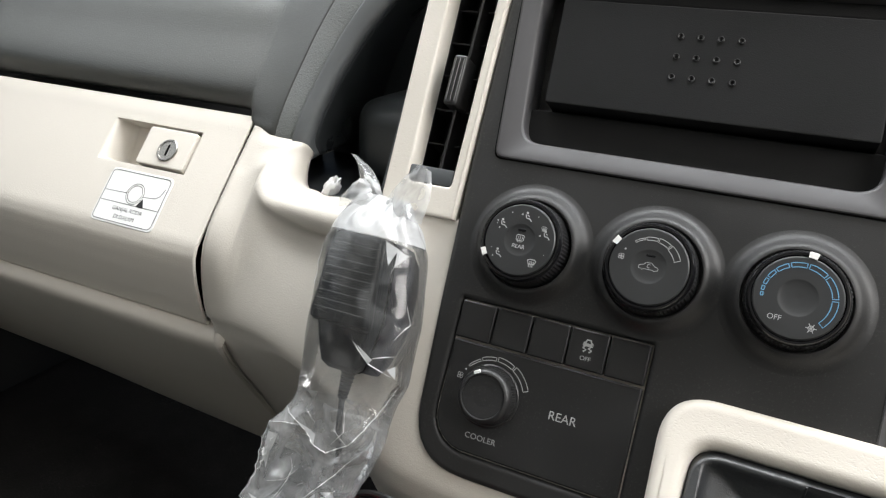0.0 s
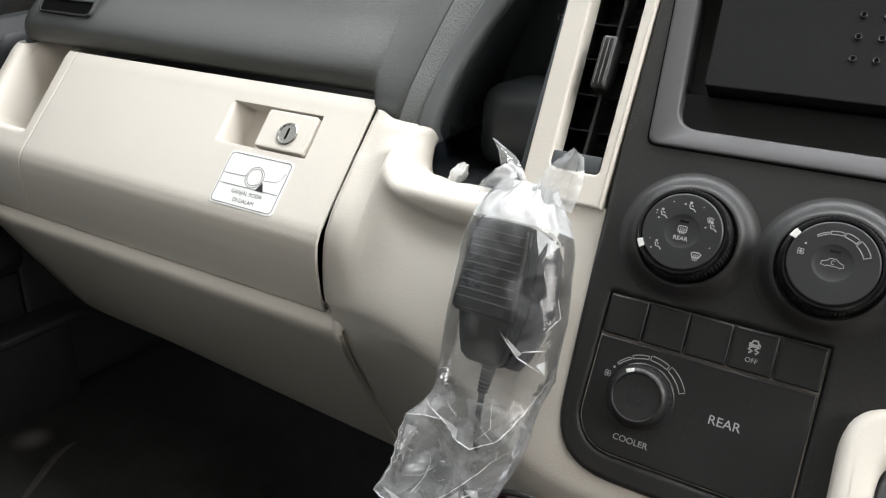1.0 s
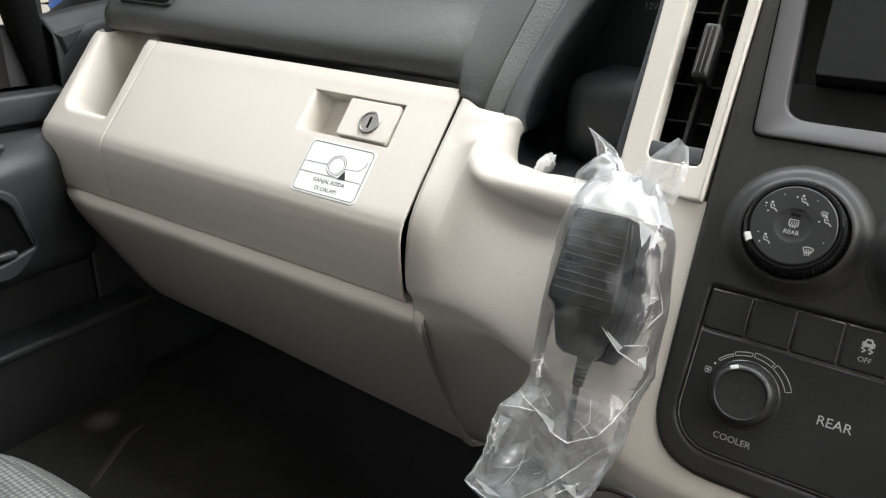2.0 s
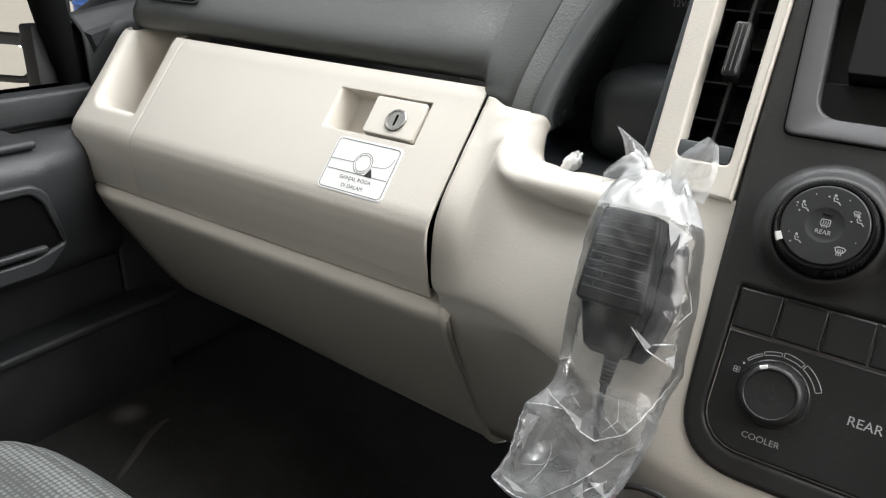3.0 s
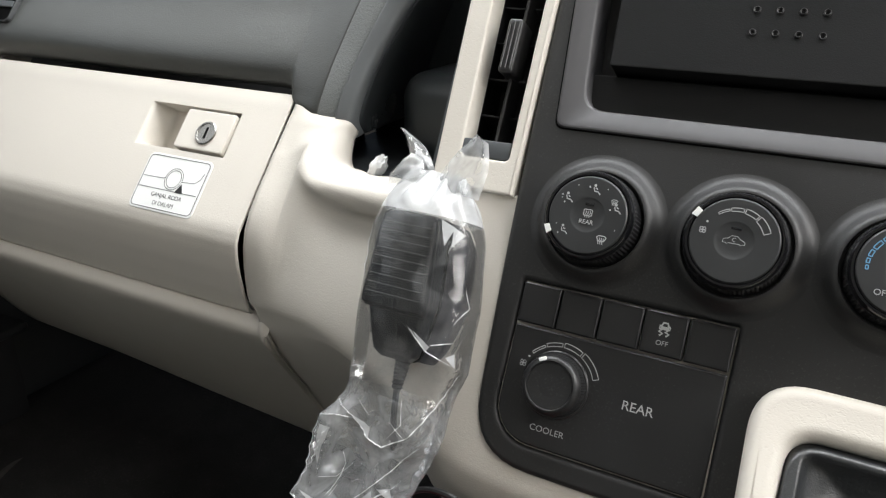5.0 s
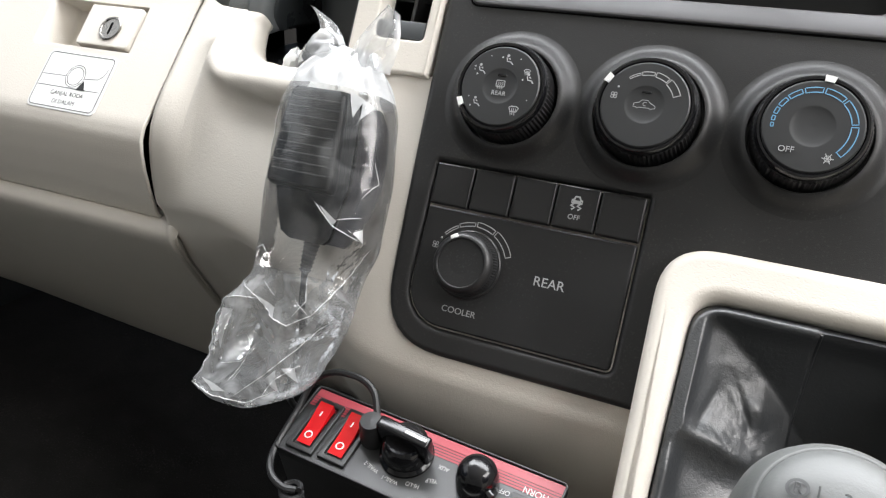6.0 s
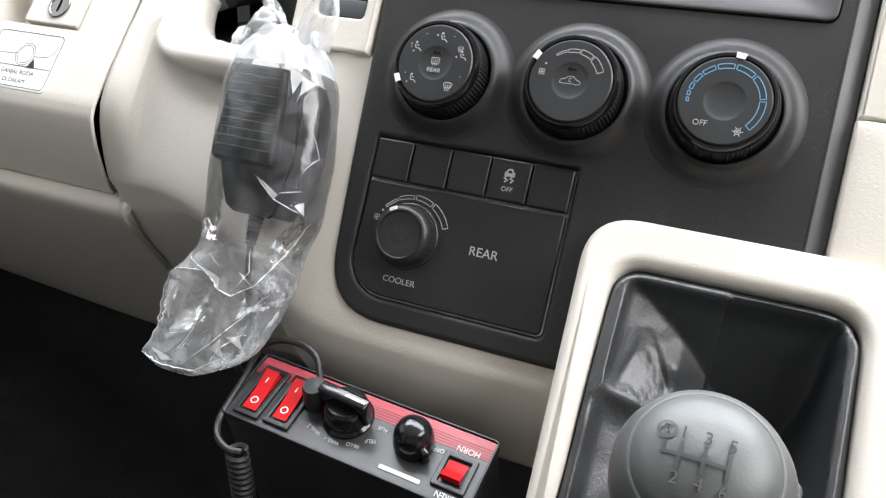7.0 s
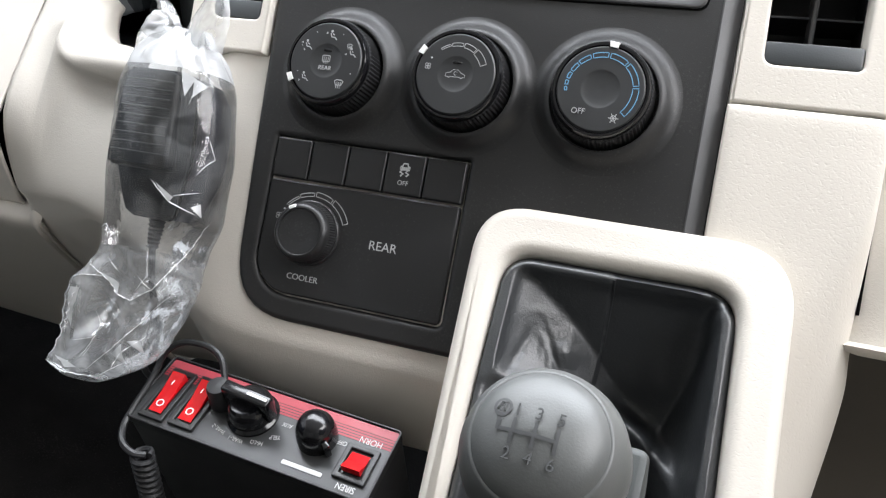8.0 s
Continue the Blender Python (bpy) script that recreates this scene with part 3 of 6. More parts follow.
# beige middle section with the tray's lip, running under the black centre panel
MID = {
    -0.349: [(0.0520, 0.7350), (0.0470, 0.7295), (0.0415, 0.7240), (0.0345, 0.7160), (0.0250, 0.7055), (0.0155, 0.6950), (-0.0185, 0.6500), (-0.0225, 0.5970), (-0.0225, 0.5830), (-0.0105, 0.5450), (0.0685, 0.4445), (0.1410, 0.3330)],
    -0.334: [(0.0520, 0.7335), (0.0465, 0.7295), (0.0410, 0.7245), (0.0345, 0.7170), (0.0250, 0.7060), (0.0155, 0.6945), (-0.0185, 0.6500), (-0.0273, 0.5990), (-0.0265, 0.5850), (-0.0115, 0.5460), (0.0675, 0.4445), (0.1400, 0.3340)],
    -0.309: [(0.0520, 0.7290), (0.0420, 0.7260), (0.0290, 0.7190), (0.0140, 0.7080), (0.0060, 0.6930), (0.0020, 0.6770), (-0.0171, 0.6405), (-0.0323, 0.6040), (-0.0335, 0.5900), (-0.0195, 0.5570), (0.0560, 0.4520), (0.1340, 0.3400)],
    -0.280: [(0.0320, 0.6975), (0.0200, 0.7000), (0.0060, 0.7005), (-0.0030, 0.6950), (-0.0050, 0.6840), (0.0000, 0.6740), (-0.0217, 0.6405), (-0.0393, 0.6070), (-0.0405, 0.5930), (-0.0295, 0.5660), (0.0350, 0.4700), (0.1120, 0.3620)],
    -0.250: [(0.0300, 0.6955), (0.0160, 0.6975), (0.0010, 0.6975), (-0.0070, 0.6910), (-0.0080, 0.6800), (-0.0040, 0.6710), (-0.0272, 0.6380), (-0.0463, 0.6050), (-0.0475, 0.5910), (-0.0385, 0.5770), (0.0160, 0.4850), (0.0850, 0.3850)],
    -0.215: [(0.0300, 0.6952), (0.0150, 0.6972), (0.0000, 0.6972), (-0.0080, 0.6900), (-0.0100, 0.6800), (-0.0090, 0.6700), (-0.0334, 0.6335), (-0.0538, 0.5970), (-0.0550, 0.5830), (-0.0460, 0.5690), (-0.0010, 0.4870), (0.0600, 0.4000)],
    -0.190: [(0.0300, 0.6950), (0.0140, 0.6970), (0.0000, 0.6970), (-0.0080, 0.6900), (-0.0110, 0.6800), (-0.0140, 0.6690), (-0.0389, 0.6285), (-0.0598, 0.5880), (-0.0610, 0.5740), (-0.0520, 0.5600), (-0.0200, 0.4900), (0.0350, 0.4150)],
    -0.160: [(.0080, .7050), (.0040, .7045), (-.0005, .6980), (-.0060, .6870), (-.0110, .6770), (-.0180, .6650), (-.0320, .6380), (-.0650, .5720), (-.0690, .5510), (-.0640, .5300), (-.0530, .5040), (-.0300, .4700)],
    -0.132: [(.0100, .7050), (.0070, .7030), (.0020, .6960), (-.0040, .6850), (-.0100, .6740), (-.0170, .6610), (-.0300, .6380), (-.0695, .5635), (-.0757, .5430), (-.0735, .5225), (-.0645, .5000), (-.0470, .4700)],
    -0.080: [(.0120, .7050), (.0090, .7030), (.0040, .6960), (-.0020, .6850), (-.0080, .6740), (-.0150, .6610), (-.0280, .6380), (-.0705, .5610), (-.0775, .5420), (-.0760, .5210), (-.0675, .4980), (-.0500, .4680)],
    0.040: [(.0120, .7050), (.0090, .7030), (.0040, .6960), (-.0020, .6850), (-.0080, .6740), (-.0150, .6610), (-.0280, .6380), (-.0705, .5610), (-.0775, .5420), (-.0760, .5210), (-.0675, .4980), (-.0500, .4680)],
}


def fan(x, row):
    """How far the panel's lower rows spread towards the glove box."""
    return x - {8: -0.008, 9: -0.006, 10: 0.024, 11: 0.060}.get(row, 0.0) * max(0.0, min(1.0, (-0.255 - x) / 0.07))


def tucked(p):
    """The lower mouldings drawn back under the dashboard: further off the lower they are."""
    k = 1 + 0.32 * max(0.0, min(1.0, (0.562 - p[2]) / 0.085))
    return (-0.02 + (p[0] + 0.02) * k, -0.445 + (p[1] + 0.445) * k, 0.84 + (p[2] - 0.84) * k)


# the lip round the tray's corner: inner edge, crest and the crease under it, and where the panel below goes on
LIP = [((-0.3000, .0530, .7275), (-0.3120, .0385, .7235), (-0.3205, .0170, .7000), -0.3235),
       ((-0.2972, .0470, .7190), (-0.3085, .0295, .7160), (-0.3190, .0115, .6960), -0.3205),
       ((-0.2948, .0400, .7100), (-0.3050, .0205, .7090), (-0.3168, .0060, .6910), -0.3170),
       ((-0.2928, .0370, .7030), (-0.3003, .0140, .7025), (-0.3125, .0020, .6855), -0.3120),
       ((-0.2893, .0355, .6980), (-0.2950, .0085, .6985), (-0.3055, -.0002, .6800), -0.3050),
       ((-0.2835, .0345, .6960), (-0.2870, .0045, .6965), (-0.2950, -.0015, .6750), -0.2940),
       ((-0.2740, .0330, .6955), (-0.2760, .0010, .6955), (-0.2800, -.0025, .6715), -0.2790)]


def below(x):
    """The panel's lower rows at x, between the sections given."""
    ks = sorted(MID)
    x = min(max(x, ks[0]), ks[-1])
    i = max(j for j in range(len(ks) - 1) if ks[j] <= x)
    t = (x - ks[i]) / (ks[i + 1] - ks[i])
    return [(p[0] + (q[0] - p[0]) * t, p[1] + (q[1] - p[1]) * t) for p, q in zip(MID[ks[i]][6:], MID[ks[i + 1]][6:])]


def lip_station(inner, crest, under, x):
    I, C, U = Vector(inner), Vector(crest), Vector(under)
    band = (C + U) / 2 + Vector((0, -0.0035, 0.0015))
    top = [I + Vector((0.001, 0.010, -0.008)), I, I.lerp(C, 0.75) + Vector((0, 0, 0.0012)), C + Vector((0, -0.0022, -0.0022)), band, U]
    return [tuple(p) for p in top] + [(fan(x, i + 6), y, z) for i, (y, z) in enumerate(below(x))]


mids = [[(fan(x, i), y, z) for i, (y, z) in enumerate(MID[x])] for x in (-0.349, -0.334)]
mids += [lip_station(*q) for q in LIP]
mids += [[(x, y, z) for y, z in MID[x]] for x in sorted(MID) if x > -0.26]
mid = skin("middle_panel", mids, BEIGE, dash, "beige grained section with a rolled tray lip", per=4, per_x=4, thick=0.004)

# glove box on the passenger side: a leaning face, a knee and an underside

def face_yz(s):
    """A point s metres down the glove box's outer face."""
    if s < 0:
        return (0.0600 - 0.25 * s, 0.7402 + 0.6 * s)
    if s < 0.012:                                  # rounded upper edge
        t = 1 - s / 0.012
        a, b, c = (1 - t) ** 2, 2 * t * (1 - t), t * t
        return (0.04722 * a + 0.0540 * b + 0.0600 * c, 0.72886 * a + 0.7374 * b + 0.7402 * c)
    if s <= 0.118:
        return (0.055 - 0.648 * s, 0.738 - 0.762 * s)
    y0, z0 = 0.055 - 0.648 * 0.118, 0.738 - 0.762 * 0.118
    pts = [(0.118, y0, z0), (0.128, y0 - 0.0042, z0 - 0.009), (0.138, y0 - 0.0052, z0 - 0.019), (0.153, y0 - 0.0045, z0 - 0.034), (0.173, y0 - 0.0012, z0 - 0.054), (0.192, y0 + 0.004, z0 - 0.072), (0.20, y0 + 0.012, z0 - 0.076)]
    for (a, ya, za), (b, yb, zb) in zip(pts, pts[1:]):
        if s <= b:
            t = (s - a) / (b - a)
            return (ya + (yb - ya) * t, za + (zb - za) * t)
    return pts[-1][1:]


def face_grid(xs, ss, push):
    """Vertices of a face panel; push(x, s) gives the depth of a recess at that place."""
    vs = []
    for x in xs:
        for s in ss:
            y, z = face_yz(s)
            d = push(x, s)
            down = min(1.0, max(0.0, (s - 0.004) / 0.05))
            if d > 0.03 and s < 0.02:
                z = max(z, 0.742 - 0.05 * s)
            vs.append((x, y + 0.762 * d, z - 0.648 * d * down))
    return vs, grid_faces(len(xs), len(ss))


def spread(*parts):
    out = []
    for a, b, n in parts:
        out += [a + (b - a) * i / n for i in range(n)]
    return out + [parts[-1][1]]


def panel(name, xs, ss, push, material, parent, label=""):
    v, f = face_grid(xs, ss, push)
    ob = mesh(name, v, f, material, parent, label, sharp=50)
    sol = ob.modifiers.new("thickness", "SOLIDIFY")
    sol.thickness, sol.offset = 0.003, -1
    return ob


glove = thing("glove_box", "closed beige glove box with a locked latch", "glove box", (-0.55, 0.03, 0.60))


def latch_recess(x, s):
    if -0.502 < x < -0.398 and 0.0185 < s < 0.0605:
        inner = min((x + 0.502) * 0.7, -0.398 - x, s - 0.0185, 0.0605 - s)
        t = min(1.0, inner / 0.006)
        return 0.027 * t * t * (3 - 2 * t)
    return 0.0


panel("lid", spread((-0.7445, -0.7425, 2), (-0.7425, -0.515, 12), (-0.515, -0.504, 2), (-0.504, -0.490, 10), (-0.490, -0.406, 12), (-0.406, -0.396, 8), (-0.396, -0.3555, 6), (-0.3555, -0.3535, 2)),
                 spread((-0.03, 0.0, 2), (0.0, 0.012, 10), (0.012, 0.016, 1), (0.016, 0.027, 8), (0.027, 0.052, 5), (0.052, 0.063, 8), (0.063, 0.118, 8), (0.118, 0.20, 24)),
                 latch_recess, BEIGE, glove, "beige grained lid")
FM = Matrix.Translation((0, 0.055, 0.738)) @ pose(0, 0, 0, -math.degrees(math.atan2(0.648, 0.762)), 0, 0)  # the lid's face: z up its slope
lv, lf = plate(rrect(-0.4560, -0.0580, -0.4015, -0.0215, 0.0025), (), -0.0015, 0.012, 0.0012)
latch = mesh("latch", lv, lf, BEIGE_SMOOTH, glove, "smooth beige latch paddle", m=FM)
kv, kf = lathe([(0.0106, -0.002), (0.0106, 0.0024), (0.0100, 0.0030), (0.0088, 0.0030), (0.0084, 0.0022), (0.0, 0.0020)], 40, (-0.4255, -0.0420))
lock = mesh("lock_barrel", kv, kf, STEEL, latch, "round metal key lock", m=FM)
kv, kf = lift(plate(rrect(-0.4268, -0.0475, -0.4242, -0.0365, 0.001), (), 0, 0.001, 0.0003), 0.0022)
mesh("key_slot", kv, kf, GAP, latch, m=FM)

# sticker on the lid
sticker = thing("warning_sticker", "white wheel-chock sticker with black line drawing on the glove box", "sticker", (-0.437, -0.003, 0.669))
sv, sf = plate(rrect(-0.4765, -0.1170, -0.4040, -0.0660, 0.005), (), -0.0006, 0.0004, 0.0003, 1)
mesh("paper", sv, sf, STICKER, sticker, m=FM)
ink = [stroke(rrect(-0.4745, -0.1150, -0.4060, -0.0680, 0.004), 0.0006, 0.0009, True)]
cw = (-0.4385, -0.0868)
ink += [stroke(arc(cw, 0.0078, 0, 355, 30), 0.0005, 0.0009, True), stroke(arc(cw, 0.0097, 0, 355, 30), 0.0005, 0.0009, True)]
ink += [stroke([(-0.4735, -0.0880), (-0.4500, -0.0875), (-0.4482, -0.0868)], 0.0005, 0.0009), stroke([(-0.4286, -0.0880), (-0.4150, -0.0870), (-0.4105, -0.0835), (-0.4085, -0.0770)], 0.0005, 0.0009)]
ink += [stroke([(-0.4735, -0.0975), (-0.4075, -0.0975)], 0.0005, 0.0009)]
iv, jf = join(*ink)
mesh("drawing", iv, jf, INK, sticker, "black line drawing of a wheel", m=FM)
mesh("chock_mark", [(-0.4322, -0.0009, -0.0980), (-0.4232, -0.0009, -0.0980), (-0.4277, -0.0009, -0.0895)], [(0, 1, 2)], INK, sticker, m=FM)
words("lettering", "GANJAL RODA", 0.0052, (-0.4390, -0.1028, 0.0007), INK, sticker, FM, depth=0.00004)
words("lettering", "DI DALAM", 0.0052, (-0.4390, -0.1100, 0.0007), INK, sticker, FM, depth=0.00004)

# bottle pocket at the dashboard's passenger end
end = thing("end_pocket", "beige open bottle pocket at the end of the dashboard", "pocket", (-0.80, 0.03, 0.60))


def pocket_push(x, s):
    left = -0.852 + 0.10 * max(0, s)
    right = -0.758 + 0.02 * max(0, s)
    dl, dr, db = x - left, right - x, 0.100 - s
    if min(dl, dr, db) > 0:
        inner = min(dl, dr, db)
        for e, rad in ((dl, 0.022), (dr, 0.007)):
            if e < rad and db < rad:
                inner = max(0.0, rad - math.hypot(rad - e, rad - db))
        if inner < 0.008:                          # rounded rim, then the wall
            return 0.008 * (1 - math.sqrt(1 - (inner / 0.008) ** 2))
        t = min(1.0, (inner - 0.008) / 0.009)
        return 0.008 + 0.074 * t * (1.6 - 0.6 * t)
    if x < -0.852:                                # rounded outer end
        return 0.022 * ((-0.852 - x) / 0.022) ** 2
    return 0.0


panel("pocket_moulding", spread((-0.876, -0.854, 12), (-0.854, -0.82, 20), (-0.82, -0.778, 6), (-0.778, -0.755, 16), (-0.755, -0.7475, 4), (-0.7475, -0.7465, 1)),
      spread((-0.03, 0.0, 2), (0.0, 0.012, 8), (0.012, 0.070, 9), (0.070, 0.104, 26), (0.104, 0.118, 3), (0.118, 0.20, 20)), pocket_push, BEIGE, end, "beige grained moulding")

# lower trim under the glove box, its outer end cut away upwards
LOW = [(-0.004, 0.578), (-0.020, 0.573), (-0.0255, 0.562), (-0.026, 0.545), (-0.022, 0.515), (-0.016, 0.480), (-0.006, 0.470), (0.02, 0.466)]


def low_station(x, drop, end_cut=False, slant=0.0):
    """A section of the trim; drop: how much further down its lower edge reaches."""
    out = []
    for i, (y, z) in enumerate(LOW):
        d = drop * max(0.0, min(1.0, (i - 3) / 2))
        xx = x + (0.58 - z) * 1.56 if end_cut else x + slant * max(0.0, 0.577 - z)
        out.append(tucked((xx, y + 0.5 * d, z - d)))
    return out


low_out, low_mid = low_station(-0.845, -0.008, True), low_station(-0.55, -0.003)
low_end = low_station(-0.342, 0.020, slant=0.5)
skin("lower_trim", [low_out, [(a[0] * .5 + b[0] * .5, a[1] * .5 + b[1] * .5, a[2] * .5 + b[2] * .5) for a, b in zip(low_out, low_mid)], low_mid, low_station(-0.44, 0.008), low_end, [(x + 0.0010, y + 0.0008, z) for x, y, z in low_end], [(x + 0.0012, y + 0.0065, z - 0.001) for x, y, z in low_end]],
     BEIGE_SMOOTH, dash, "beige trim under the glove box", per=4, per_x=5)
mesh("trim_joint", *tube(spline([(p[0] + 0.0018, p[1] + 0.0010, p[2]) for p in low_end[1:7]], 6), 0.0008, 6), GAP, dash, "dark joint at the trim's end")

# black slabs added behind the seams to give the gaps their shade
mesh("seam_shade", *slab(-0.74, 0.085, 0.50, -0.355, 0.16, 0.715, 0.004), GAP, dash)
mesh("seam_shade", *slab(-0.353, 0.085, 0.50, 0.16, 0.16, 0.668, 0.004), GAP, dash)

# ---- centre panel ----
fascia = thing("centre_panel", "black fine-grained centre panel with climate controls", "control panel", (0, -0.03, 0.62))
outline = rpoly([(-0.1275, -0.157), (0.0345, -0.157), (0.0345, -0.082), (0.1370, -0.082), (0.1370, 0.21), (-0.1370, 0.21), (-0.1365, 0.03)], [0.040, 0.003, 0.0, 0.003, 0.004, 0.004, 0.10])
radio_hole = rpoly([(-0.1170, 0.0575), (0.1225, 0.0575), (0.1275, 0.200), (-0.1275, 0.200)], [0.008, 0.008, 0.004, 0.004])
button_hole = rrect(-0.1162, -0.1412, 0.0105, -0.0432, (0.004, 0.001, 0.001, 0.024))
fv, ff = plate(outline, (radio_hole, button_hole), 0.0, 0.014, 0.0035, 4)
mesh("fascia", fv, ff, FASCIA, fascia, m=PM)
mesh("fascia_backing", *plate(rrect(-0.120, -0.145, 0.030, 0.05, 0.02), (), 0.0095, 0.013, 0.0005, 1), GAP, fascia, m=PM)
# bright chamfer along the driver's edge
strip = [(0.1330, -0.0004), (0.1338, -0.0006), (0.1424, 0.0030), (0.1431, 0.0036), (0.1433, 0.0050), (0.1433, 0.014), (0.1330, 0.014)]
vs = [(u, y, v) for v in (-0.0825, 0.2095) for u, y in strip]
mesh("edge_chamfer", vs, grid_faces(2, 7, True) + [tuple(range(7)), tuple(range(7, 14))], EDGE, fascia, "dark grey sloping edge strip", m=PM, sharp=25)

# dark silver surround of the radio slot
rings = [(0.0000, 0.0012), (0.0003, -0.0012), (0.0009, -0.0018), (0.0018, -0.0019), (0.0022, -0.00185), (0.0070, -0.0002), (0.0130, 0.0022), (0.0134, 0.0024), (0.0142, 0.0034), (0.0147, 0.0050), (0.0150, 0.034)]


def slot_loop(d):
    """The radio slot's outline drawn in by d, its corners rounder further in."""
    r = 0.006 + 0.55 * d
    return rpoly([(-0.1195 + d, 0.0550 + d), (0.1250 - d, 0.0550 + d), (0.1300 - d, 0.20 - d), (-0.1300 + d, 0.20 - d)], [r, r, r, r], 8)


vs, k = [], len(slot_loop(0))
for d, y in rings:
    vs += [(u, y, v) for u, v in slot_loop(d)]
mesh("surround_joint", *plate(rpoly([(-0.1203, 0.0541), (0.1258, 0.0541), (0.1308, 0.2008), (-0.1308, 0.2008)], [0.0065] * 4), (slot_loop(0.0006),), -0.0002, 0.004, 0.0001, 1), GAP, fascia, "dark joint round the surround", m=PM)
mesh("radio_surround", vs, grid_faces(len(rings), k, True), BEZEL, fascia, "dark silver painted surround", m=PM, sharp=24)
mesh("slot_back", *plate(rrect(-0.122, 0.058, 0.126, 0.205, 0.004), (), 0.030, 0.036, 0.001), DARK, fascia, m=PM)
cover = thing("radio_blank", "black plastic blank cover filling the radio slot", "cover", (0.005, 0.05, 0.79))
mesh("cover_plate", *plate(rpoly([(-0.0950, 0.0985), (0.1060, 0.0985), (0.1040, 0.1720), (-0.0985, 0.1720)], [0.002] * 4), (), 0.0020, 0.030, 0.0008), COVER, cover, m=PM)
mesh("cover_step", *plate(rrect(-0.1080, 0.0670, 0.1135, 0.0965, 0.003), (), 0.0150, 0.030, 0.001), COVER, cover, m=PM)
mesh("cover_top", *plate(rrect(-0.102, 0.1760, 0.108, 0.199, 0.002), (), 0.0110, 0.030, 0.001), COVER, cover, m=PM)
for i in range(4):
    for j in range(3):
        c = (-0.0167 + 0.01225 * i, 0.1518 - 0.0136 * j)
        mesh("hole_rim", *lathe([(0.0022, -0.0022), (0.0021, -0.0012), (0.0017, -0.0008), (0.0013, -0.0011), (0.0007, -0.0035), (0.0, -0.004)], 12, c), BUTTON, cover, m=PM)

# climate knobs


def mound(c):
    return lathe([(0.0418, 0.0001), (0.0396, 0.0005), (0.0374, 0.0016), (0.0354, 0.0034), (0.0336, 0.0056), (0.0319, 0.0073), (0.0305, 0.0080), (0.0295, 0.0080), (0.0291, 0.0070), (0.0289, 0.0)], 64, c)


def climate_knob(u):
    c = (u, 0.0)
    kn = thing("climate_knob", "black rotary climate knob with a charcoal face", "knob", PM @ Vector((u, 0, 0)), "climate knobs on the centre panel")
    mesh("collar", *mound(c), FASCIA, kn, m=PM)
    grip = [(0.0274, 0.001), (0.0276, 0.004), (0.0272, 0.0185), (0.0262, 0.0202)]
    mesh("grip", *lathe(grip, 144, c, lambda i, j: -0.0009 if (i % 2 and j in (1, 2)) else 0.0), RUBBER, kn, "knurled black grip", m=PM, sharp=20)
    mesh("rim", *lathe([(0.0260, 0.0195), (0.0262, 0.0212), (0.0258, 0.0230), (0.0248, 0.0243), (0.0236, 0.0243), (0.0230, 0.0232)], 64, c), GLOSS, kn, "gloss black rim", m=PM)
    face = mesh("face", *lathe([(0.0231, 0.0225), (0.0228, 0.0240), (0.0221, 0.0246), (0.0218, 0.0246), (0.0104, 0.0246), (0.0101, 0.02458), (0.0096, 0.02440), (0.0080, 0.02405), (0.0050, 0.02375), (0.0, 0.0236)], 64, c), KNOB_FACE, kn, "charcoal face", m=PM)
    return kn, face


H = 0.0249


def pointer(kn, u, ang):
    a = radians(ang)
    d, t = Vector((math.cos(a), math.sin(a))), Vector((-math.sin(a), math.cos(a)))
    c = Vector((u, 0))
    pts = [c + d * 0.0226 + t * 0.0022, c + d * 0.0256 + t * 0.0026, c + d * 0.0266 + t * 0.002, c + d * 0.0266 - t * 0.002, c + d * 0.0256 - t * 0.0026, c + d * 0.0226 - t * 0.0022]
    vs = [(p.x, -(0.0252 if i in (0, 1, 4, 5) else 0.0215), p.y) for i, p in enumerate(pts)] + [(p.x, -0.021, p.y) for p in pts]
    fs = [(0, 1, 4, 5), (1, 2, 3, 4)] + [(i, (i + 1) % 6, (i + 1) % 6 + 6, i + 6) for i in range(6)] + [(6, 7, 8, 9, 10, 11)]
    mesh("pointer", vs, fs, WHITE, kn, "white pointer mark", m=PM)


def moved(piece, at, s=1.0, turn=0.0):
    ca, sa = math.cos(radians(turn)) * s, math.sin(radians(turn)) * s
    return [(at[0] + x * ca - z * sa, y, at[1] + x * sa + z * ca) for x, y, z in piece[0]], piece[1]


def sitter(dots):
    """A seated figure sign with an air arrow, drawn as strokes about 5 mm wide."""
    w, h = 0.00055, H
    p = [disc((0.0004, 0.0021), 0.0007, h, 8), stroke([(-0.0002, 0.0012), (0.0004, -0.0006), (0.0022, -0.0008), (0.0034, -0.0020)], w, h), stroke([(0.0008, 0.0010), (0.0018, 0.0004)], w, h)]
    for x, z, a in dots:
        d = Vector((math.cos(radians(a)), math.sin(radians(a)))) * 0.0011
        n = Vector((-d.y, d.x)) * 0.5
        p.append(([(x + d.x, -h, z + d.y), (x + n.x, -h, z + n.y), (x - n.x, -h, z - n.y)], [(0, 1, 2)]))
    return join(*p)


def screen_sign(w=0.0005, h=H):
    top = [(-0.0022, 0.0012), (-0.0012, 0.0018), (0.0012, 0.0018), (0.0022, 0.0012), (0.0014, -0.0006), (-0.0014, -0.0006)]
    p = [stroke(top, w, h, True)]
    for x in (-0.0009, 0, 0.0009):
        p.append(stroke([(x, 0.0009), (x + 0.0003, 0.0), (x - 0.0003, -0.0010), (x, -0.0021)], w * 0.8, h))
    return join(*p)


